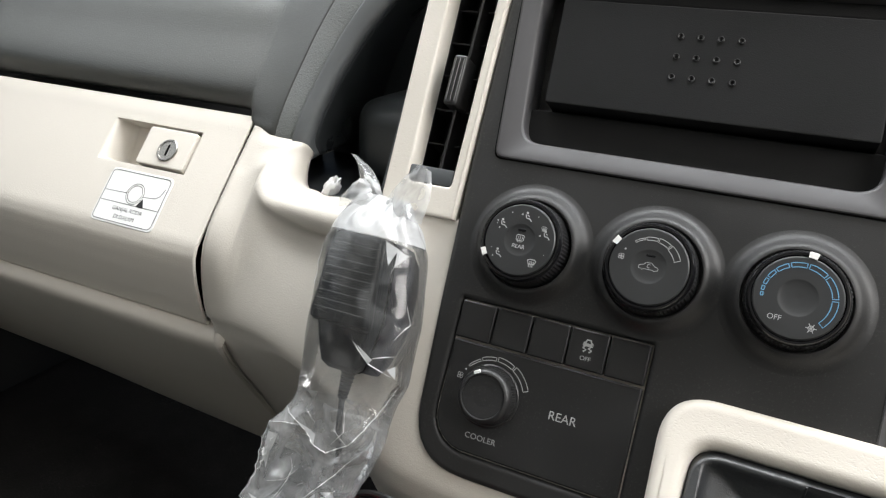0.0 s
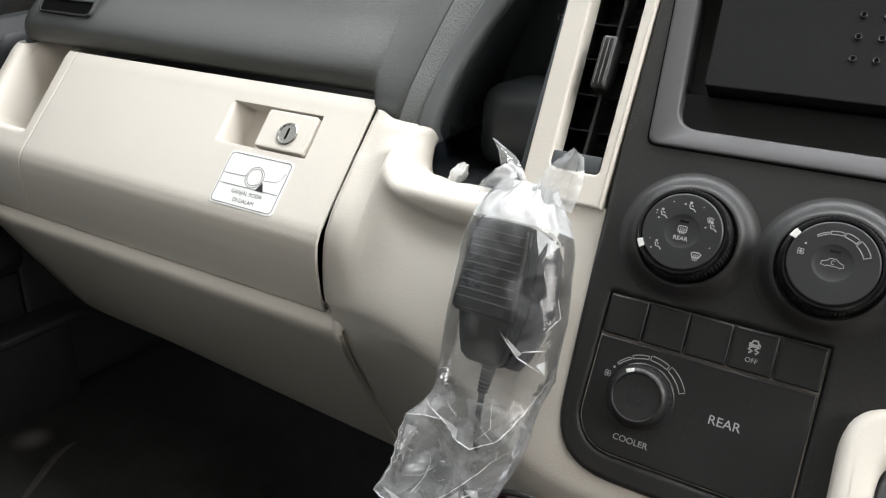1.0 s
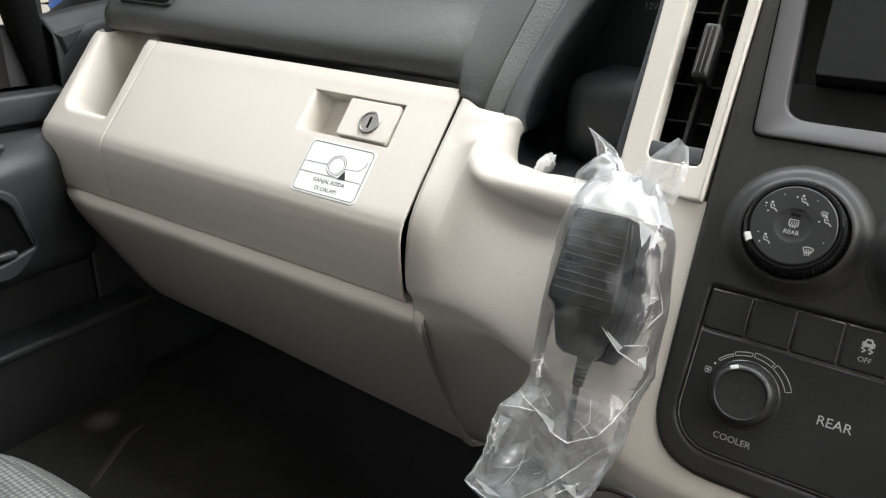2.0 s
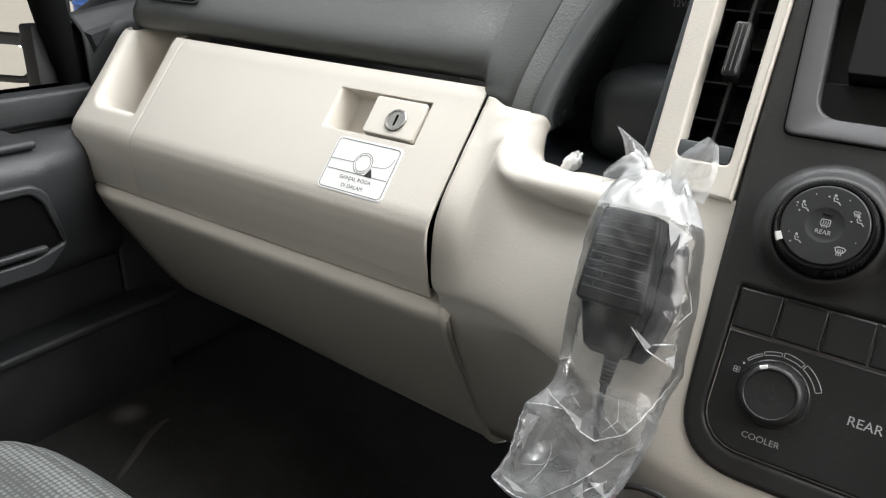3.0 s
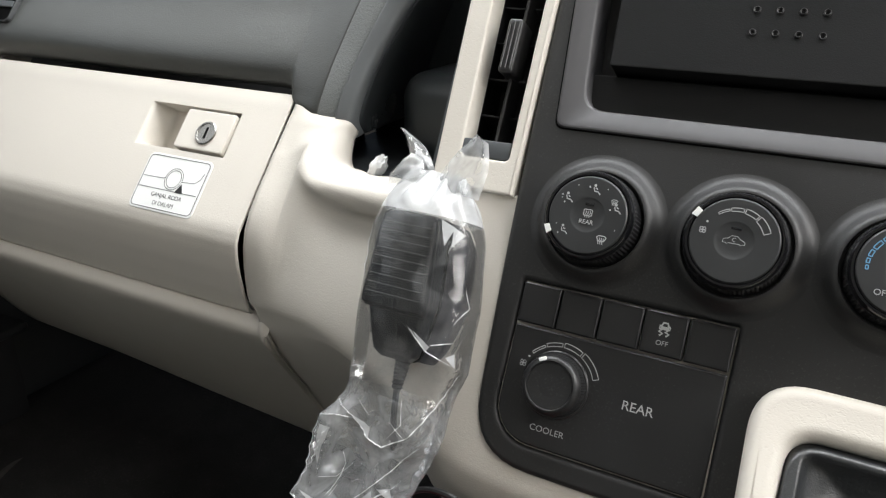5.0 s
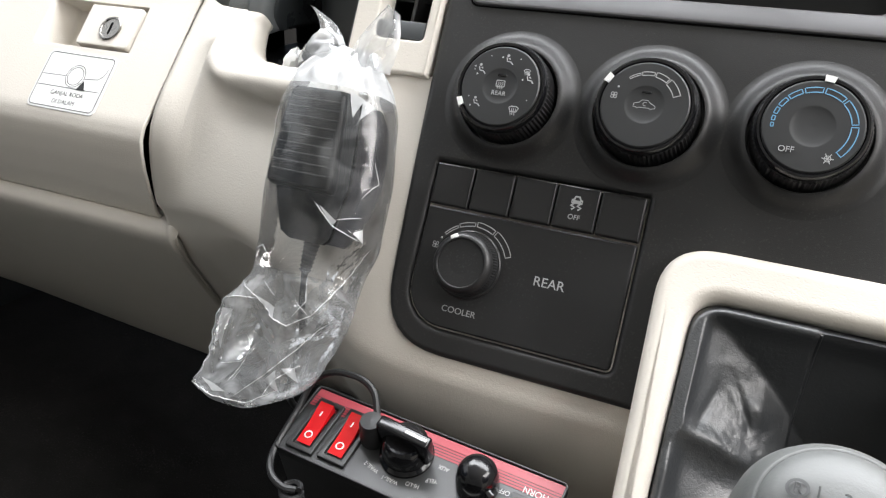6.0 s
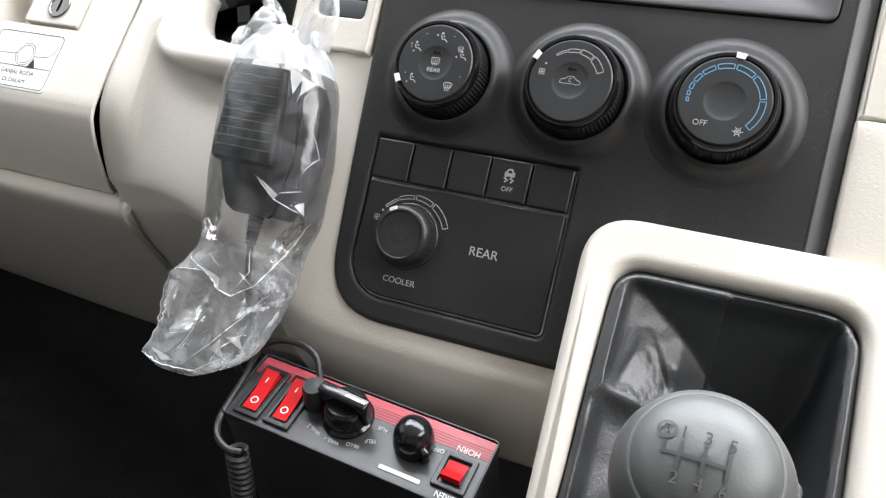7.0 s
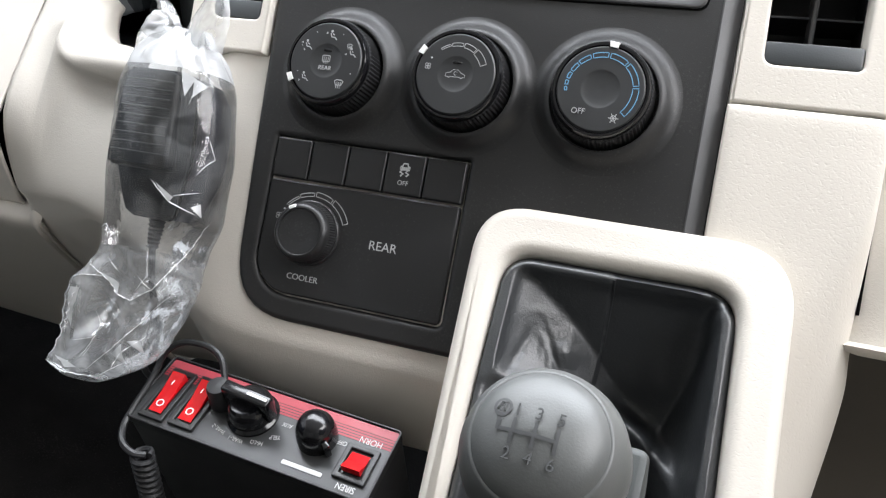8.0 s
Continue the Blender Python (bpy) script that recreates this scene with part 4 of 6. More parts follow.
def fan(c, s, h):
    p = [disc(c, 0.0004 * s, h, 8)]
    for a in (0, 90, 180, 270):
        d = (c[0] + 0.0011 * s * math.cos(radians(a + 45)), c[1] + 0.0011 * s * math.sin(radians(a + 45)))
        p.append(stroke(arc(d, 0.00075 * s, 0, 330, 10), 0.0004, h, True))
    return join(*p)


k1, face1 = climate_knob(-0.08)
pointer(k1, -0.08, 208)
signs = [moved(sitter([(-0.0018, 0.0012, 200)]), (-0.0793, 0.0150), 1.2), moved(sitter([(-0.0018, 0.0012, 180), (-0.0004, -0.002, 250)]), (-0.0942, 0.0082), 1.2),
         moved(join(sitter([(-0.0018, -0.0008, 180)]), moved(screen_sign(), (-0.0008, 0.0032), 0.7)), (-0.0652, 0.0058), 1.15), moved(sitter([(-0.0014, -0.0016, 250)]), (-0.0930, -0.0108), 1.15), moved(screen_sign(), (-0.0690, -0.0128), 1.25)]
for a in (118, 62, 155, 12, 340, 205):
    signs.append(disc((-0.08 + 0.0185 * math.cos(radians(a)), 0.0185 * math.sin(radians(a))), 0.00035, H, 8))
mesh("symbols", *join(*signs), PRINT, face1, "pale grey airflow signs", m=PM)
rear_sign = join(stroke(rrect(-0.0824, -0.0004, -0.0776, 0.0032, 0.0006, 3), 0.00045, 0.0243, True), *[stroke([(x, 0.0024), (x + 0.0003, 0.0012), (x - 0.0003, 0.0002), (x, -0.0016)], 0.0004, 0.0243) for x in (-0.0812, -0.0800, -0.0788)])
mesh("rear_window_sign", *rear_sign, PRINT, face1, m=PM)
words("lettering", "REAR", 0.0036, (-0.0800, -0.0042, 0.0243), PRINT, face1, PM)
mesh("indicator_window", *lift(plate(rrect(-0.0826, 0.0056, -0.0774, 0.0070, 0.0004), (), 0, 0.002, 0.0002, 1), 0.0242), GLOSS, face1, m=PM)

k2, face2 = climate_knob(0.0)
pointer(k2, 0.0, 150)
arcs = []
for a0, a1, r0, r1 in ((128, 108, 0.0160, 0.0170), (105, 83, 0.0156, 0.0174), (80, 56, 0.0152, 0.0178), (53, 22, 0.0146, 0.0182)):
    arcs.append(sector((0, 0), r0, r1, a0, a1, 0.0004, H))
arcs += [fan((-0.0165, 0.0030), 1.0, H), disc((-0.0150, 0.0078), 0.0006, H, 8)]
mesh("fan_scale", *join(*arcs), PRINT, face2, "pale grey fan speed scale", m=PM)
car = [(-0.0056, -0.0016), (-0.0054, 0.0002), (-0.0044, 0.0006), (-0.0030, 0.0008), (-0.0016, 0.0024), (0.0016, 0.0024), (0.0032, 0.0008), (0.0050, 0.0002), (0.0056, -0.0004), (0.0055, -0.0016), (0.0044, -0.0016), (0.0036, -0.0023), (0.0028, -0.0016), (-0.0026, -0.0016), (-0.0034, -0.0023), (-0.0042, -0.0016)]
mesh("recirculation_sign", *join(stroke(car, 0.00032, 0.0243, True), stroke(arc((0.0002, 0.0004), 0.0010, 40, 300, 10), 0.0003, 0.0243)), PRINT, face2, m=PM)
mesh("indicator_window", *lift(plate(rrect(-0.0026, 0.0060, 0.0026, 0.0072, 0.0004), (), 0, 0.002, 0.0002, 1), 0.0242), GLOSS, face2, m=PM)

k3, face3 = climate_knob(0.08)
pointer(k3, 0.08, 82)
blue = []
span = [(188, 182), (178, 171), (167, 157), (153, 139), (135, 115), (111, 86), (82, 52), (48, 10), (6, -42)]
for i, (a0, a1) in enumerate(span):
    wd = 0.0006 + 0.00012 * i
    blue.append(sector((0.08, 0), 0.0180 - wd, 0.0180 + wd, a0, a1, 0.0005, H))
mesh("temperature_scale", *join(*blue), BLUE_PRINT, face3, "pale blue cooling scale", m=PM)
words("lettering", "OFF", 0.0042, (0.0705, -0.0128, H), PRINT, face3, PM)
flake = []
for a in range(0, 180, 60):
    d = Vector((math.cos(radians(a)), math.sin(radians(a)))) * 0.0027
    flake.append(stroke([(0.0892 - d.x, -0.0147 - d.y), (0.0892 + d.x, -0.0147 + d.y)], 0.0004, H))
flake.append(stroke(arc((0.0892, -0.0147), 0.0016, 0, 300, 5), 0.0004, H, True))
mesh("snowflake", *join(*flake), PRINT, face3, m=PM)

# row of five switch buttons; the fourth carries the traction sign
for i in range(5):
    u0 = -0.1158 + 0.0252 * i
    b = thing("switch_button", "black stability control button with a pale car sign" if i == 3 else "blank black switch button", "button", PM @ Vector((u0 + 0.0125, 0, -0.0565)), "buttons in the centre panel row")
    mesh("cap", *plate(rrect(u0 + 0.0003, -0.0688, u0 + 0.0246, -0.0441, 0.0008), (), -0.0008, 0.009, 0.0012, 3), BUTTON, b, m=PM)
    if i == 3:
        c = (u0 + 0.0124, -0.0530)
        sg = [stroke([(-0.0030, -0.0006), (-0.0028, 0.0010), (-0.0018, 0.0014), (-0.0012, 0.0030), (0.0012, 0.0030), (0.0018, 0.0014), (0.0028, 0.0010), (0.0030, -0.0006)], 0.0010, 0.0009, True), stroke([(-0.0024, 0.0002), (0.0024, 0.0002)], 0.0014, 0.00095),
              stroke([(-0.0022, -0.0008), (-0.0012, -0.0008)], 0.0010, 0.0009), stroke([(0.0012, -0.0008), (0.0022, -0.0008)], 0.0010, 0.0009)]
        for x in (-0.0018, 0.0018):
            sg.append(stroke([(x, -0.0012), (x - 0.0012, -0.0022), (x + 0.0010, -0.0032), (x - 0.0006, -0.0046)], 0.0011, 0.0009))
        mesh("traction_sign", *moved(join(*sg), c), PRINT, b, m=PM)
        words("lettering", "OFF", 0.0040, (c[0], -0.0618, 0.0009), PRINT, b, PM)

# rear cooler control plate
cooler = thing("rear_cooler_control", "black rear cooler control plate with a rotary knob", "control", PM @ Vector((-0.053, 0, -0.105)))
mesh("control_plate", *plate(rrect(-0.1152, -0.1402, 0.0096, -0.0704, (0.003, 0.001, 0.001, 0.0235), 8), (), -0.0004, 0.009, 0.0012, 3), BUTTON, cooler, m=PM)
cc = (-0.0825, -0.1010)
ck = mesh("cooler_knob", *lathe([(0.0205, 0.0), (0.0203, 0.0016), (0.0197, 0.0021), (0.0190, 0.0021), (0.0187, 0.0070), (0.0182, 0.0084), (0.0176, 0.0092), (0.0150, 0.0120), (0.0141, 0.0124), (0.0139, 0.0122), (0.0136, 0.0131), (0.0095, 0.0129), (0.0045, 0.0124), (0.0, 0.0120)], 144, cc,
                                lambda i, j: -0.0006 if (i % 2 and j in (4, 5)) else 0), BUTTON, cooler, "satin black rotary knob", m=PM, sharp=25)
mesh("rim", *lathe([(0.0180, 0.0085), (0.0178, 0.0104), (0.0172, 0.0119), (0.0163, 0.0130), (0.0153, 0.0137), (0.0144, 0.0139), (0.0139, 0.0136), (0.0137, 0.0126)], 64, cc), BUTTON, ck, "rounded rim", m=PM)
mesh("pointer", *moved(plate(rrect(-0.0024, 0.0146, 0.0024, 0.0170, 0.0006), (), -0.0140, -0.010, 0.0004, 1), cc, 1.0, 27), WHITE, ck, "white pointer mark", m=PM)
cs = []
for a0, a1, r0, r1 in ((139, 118, 0.0230, 0.0243), (115, 92, 0.0230, 0.0251), (89, 62, 0.0230, 0.0258), (59, 22, 0.0230, 0.0264)):
    cs.append(sector(cc, r0, r1, a0, a1, 0.0005, 0.0005))
cs += [fan((cc[0] - 0.0226, cc[1] + 0.0080), 1.15, 0.0005), disc((cc[0] - 0.0196, cc[1] + 0.0128), 0.0007, 0.0005, 8)]
mesh("fan_scale", *join(*cs), PRINT, cooler, "pale grey fan speed scale", m=PM)
words("lettering", "COOLER", 0.0052, (-0.0815, -0.1288, 0.0005), PRINT, cooler, PM, wide=1.05)
words("lettering", "REAR", 0.0077, (-0.0330, -0.1015, 0.0005), PRINT, cooler, PM)

# ---- centre air vents ----


def air_vent(u0, u1, outer_pts, radii, label, slider_u, seam_v=0.0065):
    """A beige framed upright vent: frame plate, dark duct, blades, slider tab and a tray at its foot."""
    at = thing("air_vent", label, "air vent", PM @ Vector(((u0 + u1) / 2, 0.03, 0.02)), "upright dashboard air vents")
    hole = rpoly([(u0 + 0.001, 0.0280), (u1, 0.0280), (u1 + (-0.001), 0.215), (u0 - 0.004, 0.215)], [0.006, 0.004, 0.003, 0.003])
    mesh("vent_frame", *plate(rpoly(outer_pts, radii), (hole,), -0.0030, 0.016, 0.0016, 3), WRINKLED, at, "beige grained frame", m=PM)
    mesh("duct", *join(plate(rrect(u0 - 0.006, 0.020, u1 + 0.002, 0.22, 0.002), (), 0.050, 0.054, 0.001), slab(u0 - 0.008, 0.015, 0.02, u0 - 0.004, 0.052, 0.22, 0.0005), slab(u1 + 0.0005, 0.015, 0.02, u1 + 0.004, 0.052, 0.22, 0.0005)), DARK, at, "black duct", m=PM)
    mesh("foot_tray", *slab(u0 + 0.0004, -0.0022, 0.0285, u1 - 0.0004, 0.05, 0.0405, 0.0015), PAD_SMOOTH, at, "dark grey foot of the vent", m=PM)
    um = slider_u
    for z in (0.062, 0.088, 0.114, 0.140, 0.166, 0.192):
        mesh("blade", *slab(u0 - 0.004, 0.022, z, u1 + 0.001, 0.048, z + 0.0015, 0.0004, 1), DARK, at, m=PM)
    mesh("upright_blade", *slab(um - 0.0012, 0.010, 0.041, um + 0.0012, 0.030, 0.21, 0.0006, 1), BUTTON, at, "upright centre blade", m=PM)
    tab = mesh("slider", *slab(um - 0.0052, -0.0030, 0.0865, um + 0.0052, 0.018, 0.1235, 0.0022, 3), BUTTON, at, "ribbed black slider tab", m=PM)
    for d in (-0.0032, 0.0, 0.0032):
        mesh("rib", *slab(um + d - 0.0006, -0.0038, 0.089, um + d + 0.0006, -0.001, 0.121, 0.0004, 1), BUTTON, tab, m=PM)
    return at


air_vent(-0.1800, -0.1445, [(-0.1955, 0.0066), (-0.1372, 0.0066), (-0.1372, 0.215), (-0.2005, 0.215)], [0.004, 0.001, 0.002, 0.002], "beige framed upright air vent beside the tray", -0.1620)
air_vent(0.1565, 0.2045, [(0.1442, 0.0066), (0.2200, 0.0066), (0.2200, 0.215), (0.1442, 0.215)], [0.001, 0.003, 0.002, 0.002], "beige framed upright air vent on the driver's side", 0.1795)

# beige driver's side of the middle section
right = thing("driver_side_panel", "beige grained panel beside the centre panel", "panel", PM @ Vector((0.185, 0.01, -0.20)))
EDGE_V = [-0.26, -0.185, -0.150, -0.130, -0.110, -0.085, -0.060, -0.030, 0.0055]
EDGE_C = [0.168, 0.176, 0.186, 0.193, 0.200, 0.2075, 0.2140, 0.2182, 0.2197]   # where the front turns into the flank
EDGE_R = [0.215, 0.2240, 0.2270, 0.2270, 0.2246, 0.2226, 0.2224, 0.2222, 0.2216]
EDGE_D = [0.056, 0.046, 0.039, 0.032, 0.025, 0.017, 0.010, 0.006, 0.004]       # how far back the flank reaches


def side_section(v, ul):
    uc, ur, dp = (float(np.interp(v, EDGE_V, e)) for e in (EDGE_C, EDGE_R, EDGE_D))
    y = -0.0042 + 0.0016 * max(0.0, (v - 0.0035) / 0.002)
    return [(ul, 0.012, v), (ul + 0.0001, y + 0.001, v), (ul + 0.0010, y, v), (ul * 0.45 + uc * 0.55 - 0.007, y, v), (uc - 0.010, y, v), (uc, y + 0.0010, v), (uc + (ur - uc) * 0.5, y + dp * 0.30, v), (ur, y + dp, v), (ur + 0.0004, 0.06, v)]


skin("panel_skin", [side_section(v, 0.1440 + 0.020 * max(0.0, min(1.0, (-0.095 - v) / 0.03))) for v in (0.0052, 0.0040, -0.015, -0.035, -0.055, -0.075, -0.095, -0.115, -0.130, -0.150, -0.185, -0.22, -0.26)], WRINKLED, right, "beige wrinkle-grained skin", per=4, per_x=4, m=PM, even=True)
mesh("edge_strip", *slab(0.2225, 0.010, -0.092, 0.2237, 0.03, 0.004, 0.0003, 1), GAP, right, "dark joint along the edge", m=PM)
knee = thing("knee_panel", "beige knee panel under the steering column", "panel", PM @ Vector((0.45, 0.03, -0.20)))
skin("knee_skin", [[(u, w + dw, v) for v, w in ((0.22, 0.02), (0.10, 0.012), (0.0, 0.012), (-0.05, 0.010), (-0.100, 0.012), (-0.1085, 0.0125), (-0.105, 0.022), (-0.080, 0.16))] for u, dw in ((0.2240, 0.008), (0.2262, 0.0), (0.30, -0.002), (0.45, 0.0), (0.70, 0.0))], BEIGE, knee, "beige grained skin", per=3, per_x=3, m=PM)
skin("lower_skin", [[(u, w, v) for v, w in ((-0.085, 0.225), (-0.16, 0.230), (-0.24, 0.240), (-0.40, 0.27))] for u in (0.195, 0.26, 0.45, 0.70)], FOOT_SHADE, knee, "beige trim set back under the knee panel, its shade put into the colour", per=3, per_x=3, m=PM)

# ---- gear console ----
CM = Matrix.Translation((0.105, -0.055, 0.627)) @ pose(0, 0, 0, -44, 0, 0)  # the gear surround: z up its slope from the boot's upper edge
console = thing("gear_console", "beige console surround of the gear lever", "console", (0.105, -0.12, 0.06))
co_out = rpoly([(-0.0705, -0.235), (0.088, -0.235), (0.085, 0.026), (-0.0815, 0.026)], [0.02, 0.03, 0.036, 0.030], 10)
co_in = rpoly([(-0.061, -0.205), (0.064, -0.205), (0.0600, -0.0005), (-0.0600, -0.0005)], [0.02, 0.02, 0.020, 0.016], 8)
mesh("surround", *plate(co_out, (co_in,), -0.004, 0.05, 0.0070, 6), WRINKLED, console, "beige grained surround", m=CM)
mesh("console_body", *slab(0.040, -0.23, 0.06, 0.188, -0.03, 0.37, 0.01), BEIGE_SMOOTH, console, "beige lower body")

# leather boot: a pleated four-sided tent between the surround and the lever
lever = thing("gear_lever", "gear lever with a grey ball knob and black leather boot", "gear lever", (0.100, -0.17, 0.48))
KC = Vector((0.1006, -0.2140, 0.6296))           # ball centre
KN = Vector((-0.03, -0.55, 0.83)).normalized()  # its axis
base = inset(rpoly([(-0.061, -0.205), (0.064, -0.205), (0.0600, -0.0005), (-0.0600, -0.0005)], [0.02, 0.02, 0.020, 0.016], 8), -0.0015)
loop = []
for i, a in enumerate(base):                      # even spacing along the opening
    b = base[(i + 1) % len(base)]
    k = max(1, round((Vector(b) - Vector(a)).length / 0.0016))
    loop += [(a[0] + (b[0] - a[0]) * q / k, a[1] + (b[1] - a[1]) * q / k) for q in range(k)]
n_b = len(loop)
top_c = KC - KN * 0.088
SHAFT = (-0.006, -0.118)                         # where the stick comes through, in the surround's plane


def smooth_min(a, b, k):
    h = max(0.0, k - abs(a - b)) / k
    return min(a, b) - h * h * k * 0.25


def bump_at(x, c, w):
    return math.exp(-((x - c) / w) ** 2)


def ramp(x, a, b):
    t = max(0.0, min(1.0, (x - a) / (b - a)))
    return t * t * (3 - 2 * t)


def boot_depth(u, v):
    """How far the leather lies below the surround: four sides falling to the stick, creased along the corners."""
    e = ((-v), (0.0615 - u), (u + 0.0615), (v + 0.205))
    far = 0.95 * e[0]
    right_side = 2.4 * e[1]
    left_side = 0.62 * e[2] + 0.25 * max(0.0, e[2] - 0.042)
    d = smooth_min(far, right_side, 0.004)
    d = smooth_min(d, left_side, 0.0016)
    d = smooth_min(d, 1.0 * e[3], 0.010)
    d = smooth_min(d, 0.066, 0.020)
    # rolled edges: thin at the far side, a firm roll on the driver's side, a fuller pleat on the passenger side
    d -= 0.0075 * bump_at(e[0], 0.006, 0.0042)
    d -= 0.0225 * bump_at(e[1], 0.0075, 0.0048) * ramp(e[0], 0.004, 0.018)
    pleat = ramp(e[0], 0.003, 0.016)
    d -= 0.0065 * bump_at(e[2], 0.0060, 0.0040) * pleat * (1 - 0.6 * bump_at(v, -0.074, 0.010))
    # a pinched ridge running in from the pleat towards the stick
    line = v + 0.0665 + 0.12 * (u + 0.055)
    d -= 0.0040 * bump_at(line, 0.0, 0.0055) * ramp(e[2], 0.004, 0.014) * (1 - ramp(u, -0.030, -0.008))
    d += 0.0015 * bump_at(line, -0.014, 0.0085) * ramp(e[2], 0.004, 0.014) * (1 - ramp(u, -0.026, -0.006))
    # slack creases where the passenger side meets the far side
    d += 0.0030 * bump_at(math.hypot((u + 0.038) / 0.010, (v + 0.044) / 0.013), 0.0, 1.0)
    d -= 0.0030 * bump_at(math.hypot((u + 0.022) / 0.009, (v + 0.045) / 0.007), 0.0, 1.0)
    d += 0.0016 * bump_at(u + 0.043 - 0.25 * (v + 0.05), 0.0, 0.0022) * bump_at(v, -0.052, 0.012)
    d += 0.0014 * bump_at(u + 0.028 + 0.5 * (v + 0.045), 0.0, 0.0018) * bump_at(v, -0.046, 0.010)
    if u < -0.0015 + 0.05 * (v + 0.005):
        d -= 0.0052 * (1 - ramp(e[0], 0.060, 0.105))                                # the overlapping seam
    # cone round the stick and the fold lying beside it
    ru, rv = u - SHAFT[0], v - SHAFT[1]
    r, ang = math.hypot(ru, rv), math.atan2(rv, ru)
    d -= 0.040 * math.exp(-(r / 0.020) ** 2)
    d -= 0.026 * bump_at(r, 0.050, 0.0075) * math.exp(-((ang - 0.80) / 0.50) ** 2)
    left = max(0.0, min(1.0, (-u - 0.008) / 0.02)) * ramp(v, -0.074, -0.062)
    w = noise.noise(Vector((u * 70, v * 70, 1.0))) * 0.0016 + (0.5 - abs(noise.noise(Vector((u * 130, v * 130, 4.0))))) * 0.0014
    w += (0.4 - abs(noise.noise(Vector((u * 300, v * 220, 7.0))))) * 0.0005 * left
    return d + w * (0.25 + 0.8 * left) * max(0.0, min(1.0, (min(e) - 0.012) / 0.015))


levels = 90
vs = []
for j in range(levels + 1):
    t = j / levels
    for u, v in loop:
        uu, vv = u + (SHAFT[0] - u) * t * 0.985, v + (SHAFT[1] - v) * t * 0.985
        k = min(1.0, t / 0.05)
        vs.append(tuple(CM @ Vector((uu, 0.009 * (1 - k) + max(-0.002, boot_depth(uu, vv) + 0.002) * k, vv))))
boot = mesh("boot", vs, grid_faces(levels + 1, n_b, True), LEATHER, lever, "creased black leather boot", sharp=70)
seam = [tuple(CM @ Vector((-0.0012 + 0.05 * (v + 0.005), boot_depth(-0.0012, v) + 0.0022, v))) for v in [-0.006 - 0.002 * i for i in range(34)]]
mesh("stitched_seam", *tube(seam, 0.0009, 8), LEATHER, boot, "raised seam")
mesh("stick", *tube([tuple(top_c - KN * 0.05), tuple(KC - KN * 0.02)], 0.009, 16), DARK, lever)
q = KN.to_track_quat("-Y", "Z").to_matrix().to_4x4()
BM_ = Matrix.Translation(KC) @ q
ball = [(0.0, -0.046), (0.011, -0.0458), (0.012, -0.045), (0.0155, -0.040), (0.0175, -0.030), (0.0212, -0.0245), (0.0252, -0.0160), (0.0280, -0.0070), (0.0288, 0.0010), (0.0281, 0.0085), (0.0258, 0.0155), (0.0232, 0.0197), (0.0227, 0.0202), (0.0223, 0.0203), (0.0219, 0.0203), (0.0214, 0.0212), (0.0180, 0.0242), (0.0105, 0.0276), (0.0, 0.0290)]
kb = mesh("ball_knob", *lathe(ball, 64), KNOB_GREY, lever, "smooth grey ball knob", m=BM_, sharp=40)
mesh("knob_collar", *plate(rrect(-0.020, -0.034, 0.0325, 0.0185, 0.004), (), 0.018, 0.060, 0.003), KNOB_DARK, lever, "darker square collar under the ball", m=BM_)


def on_ball(piece):
    out = []
    for x, y, z in piece[0]:
        r = math.hypot(x, z)
        out.append((x, -(0.0293 - r * r / 0.0800), z))
    return out, piece[1]


def dense(pts, n=5):
    out = []
    for a, b in zip(pts, pts[1:]):
        out += [(a[0] + (b[0] - a[0]) * i / n, a[1] + (b[1] - a[1]) * i / n) for i in range(n)]
    return out + [pts[-1]]


GX = 0.0070
gate = [stroke(dense([(-2 * GX + 0.0039, 0.0), (GX + 0.0025, 0.0)]), 0.0011), stroke(dense([(-2 * GX + 0.0044, 0.0), (-2 * GX + 0.0044, 0.0034)]), 0.0011)]
for i in range(3):
    x = -GX + GX * i + 0.0025
    gate.append(stroke(dense([(x, 0.0042), (x, -0.0042)]), 0.0011))
gate.append(stroke(arc((-2 * GX + 0.0044, 0.0070), 0.0026, 0, 340, 18), 0.0009, closed=True))
mesh("shift_pattern", *on_ball(moved(join(*gate), (-0.0029, -0.0022))), ENGRAVE, kb, "engraved shift pattern", m=BM_)
for ch, x, z in (("1", -GX, 0.0068), ("3", 0, 0.0068), ("5", GX, 0.0068), ("2", -GX, -0.0072), ("4", 0, -0.0072), ("6", GX, -0.0072), ("R", -2 * GX + 0.0019, 0.0070)):
    xx = x - 0.0004
    z -= 0.0022
    r2 = xx * xx + z * z
    words("lettering", ch, 0.0042 if ch == "R" else 0.0056, (xx, z, 0.0294 - r2 / 0.0800), ENGRAVE, kb, BM_)

# ---- siren controller ----
E1 = Vector((0.9981, -0.0457, -0.0412))
E2 = Vector((-0.0558, -0.9545, -0.2930))
E3 = Vector((0.0259, -0.2947, 0.9552))
SM = Matrix.Translation((-0.1484, -0.0995, 0.5340)) @ Matrix((E1, E2, E3)).transposed().to_4x4()  # x along the face, y to the cabin, z out of it
SX = Matrix.Translation((-0.1484, -0.0995, 0.5340)) @ Matrix((E1, -E3, -E2)).transposed().to_4x4()  # the same face as an upright plate: x along, z away from the cabin, -y out


def on_face(x, y):
    return (x / 1000, -y / 1000)


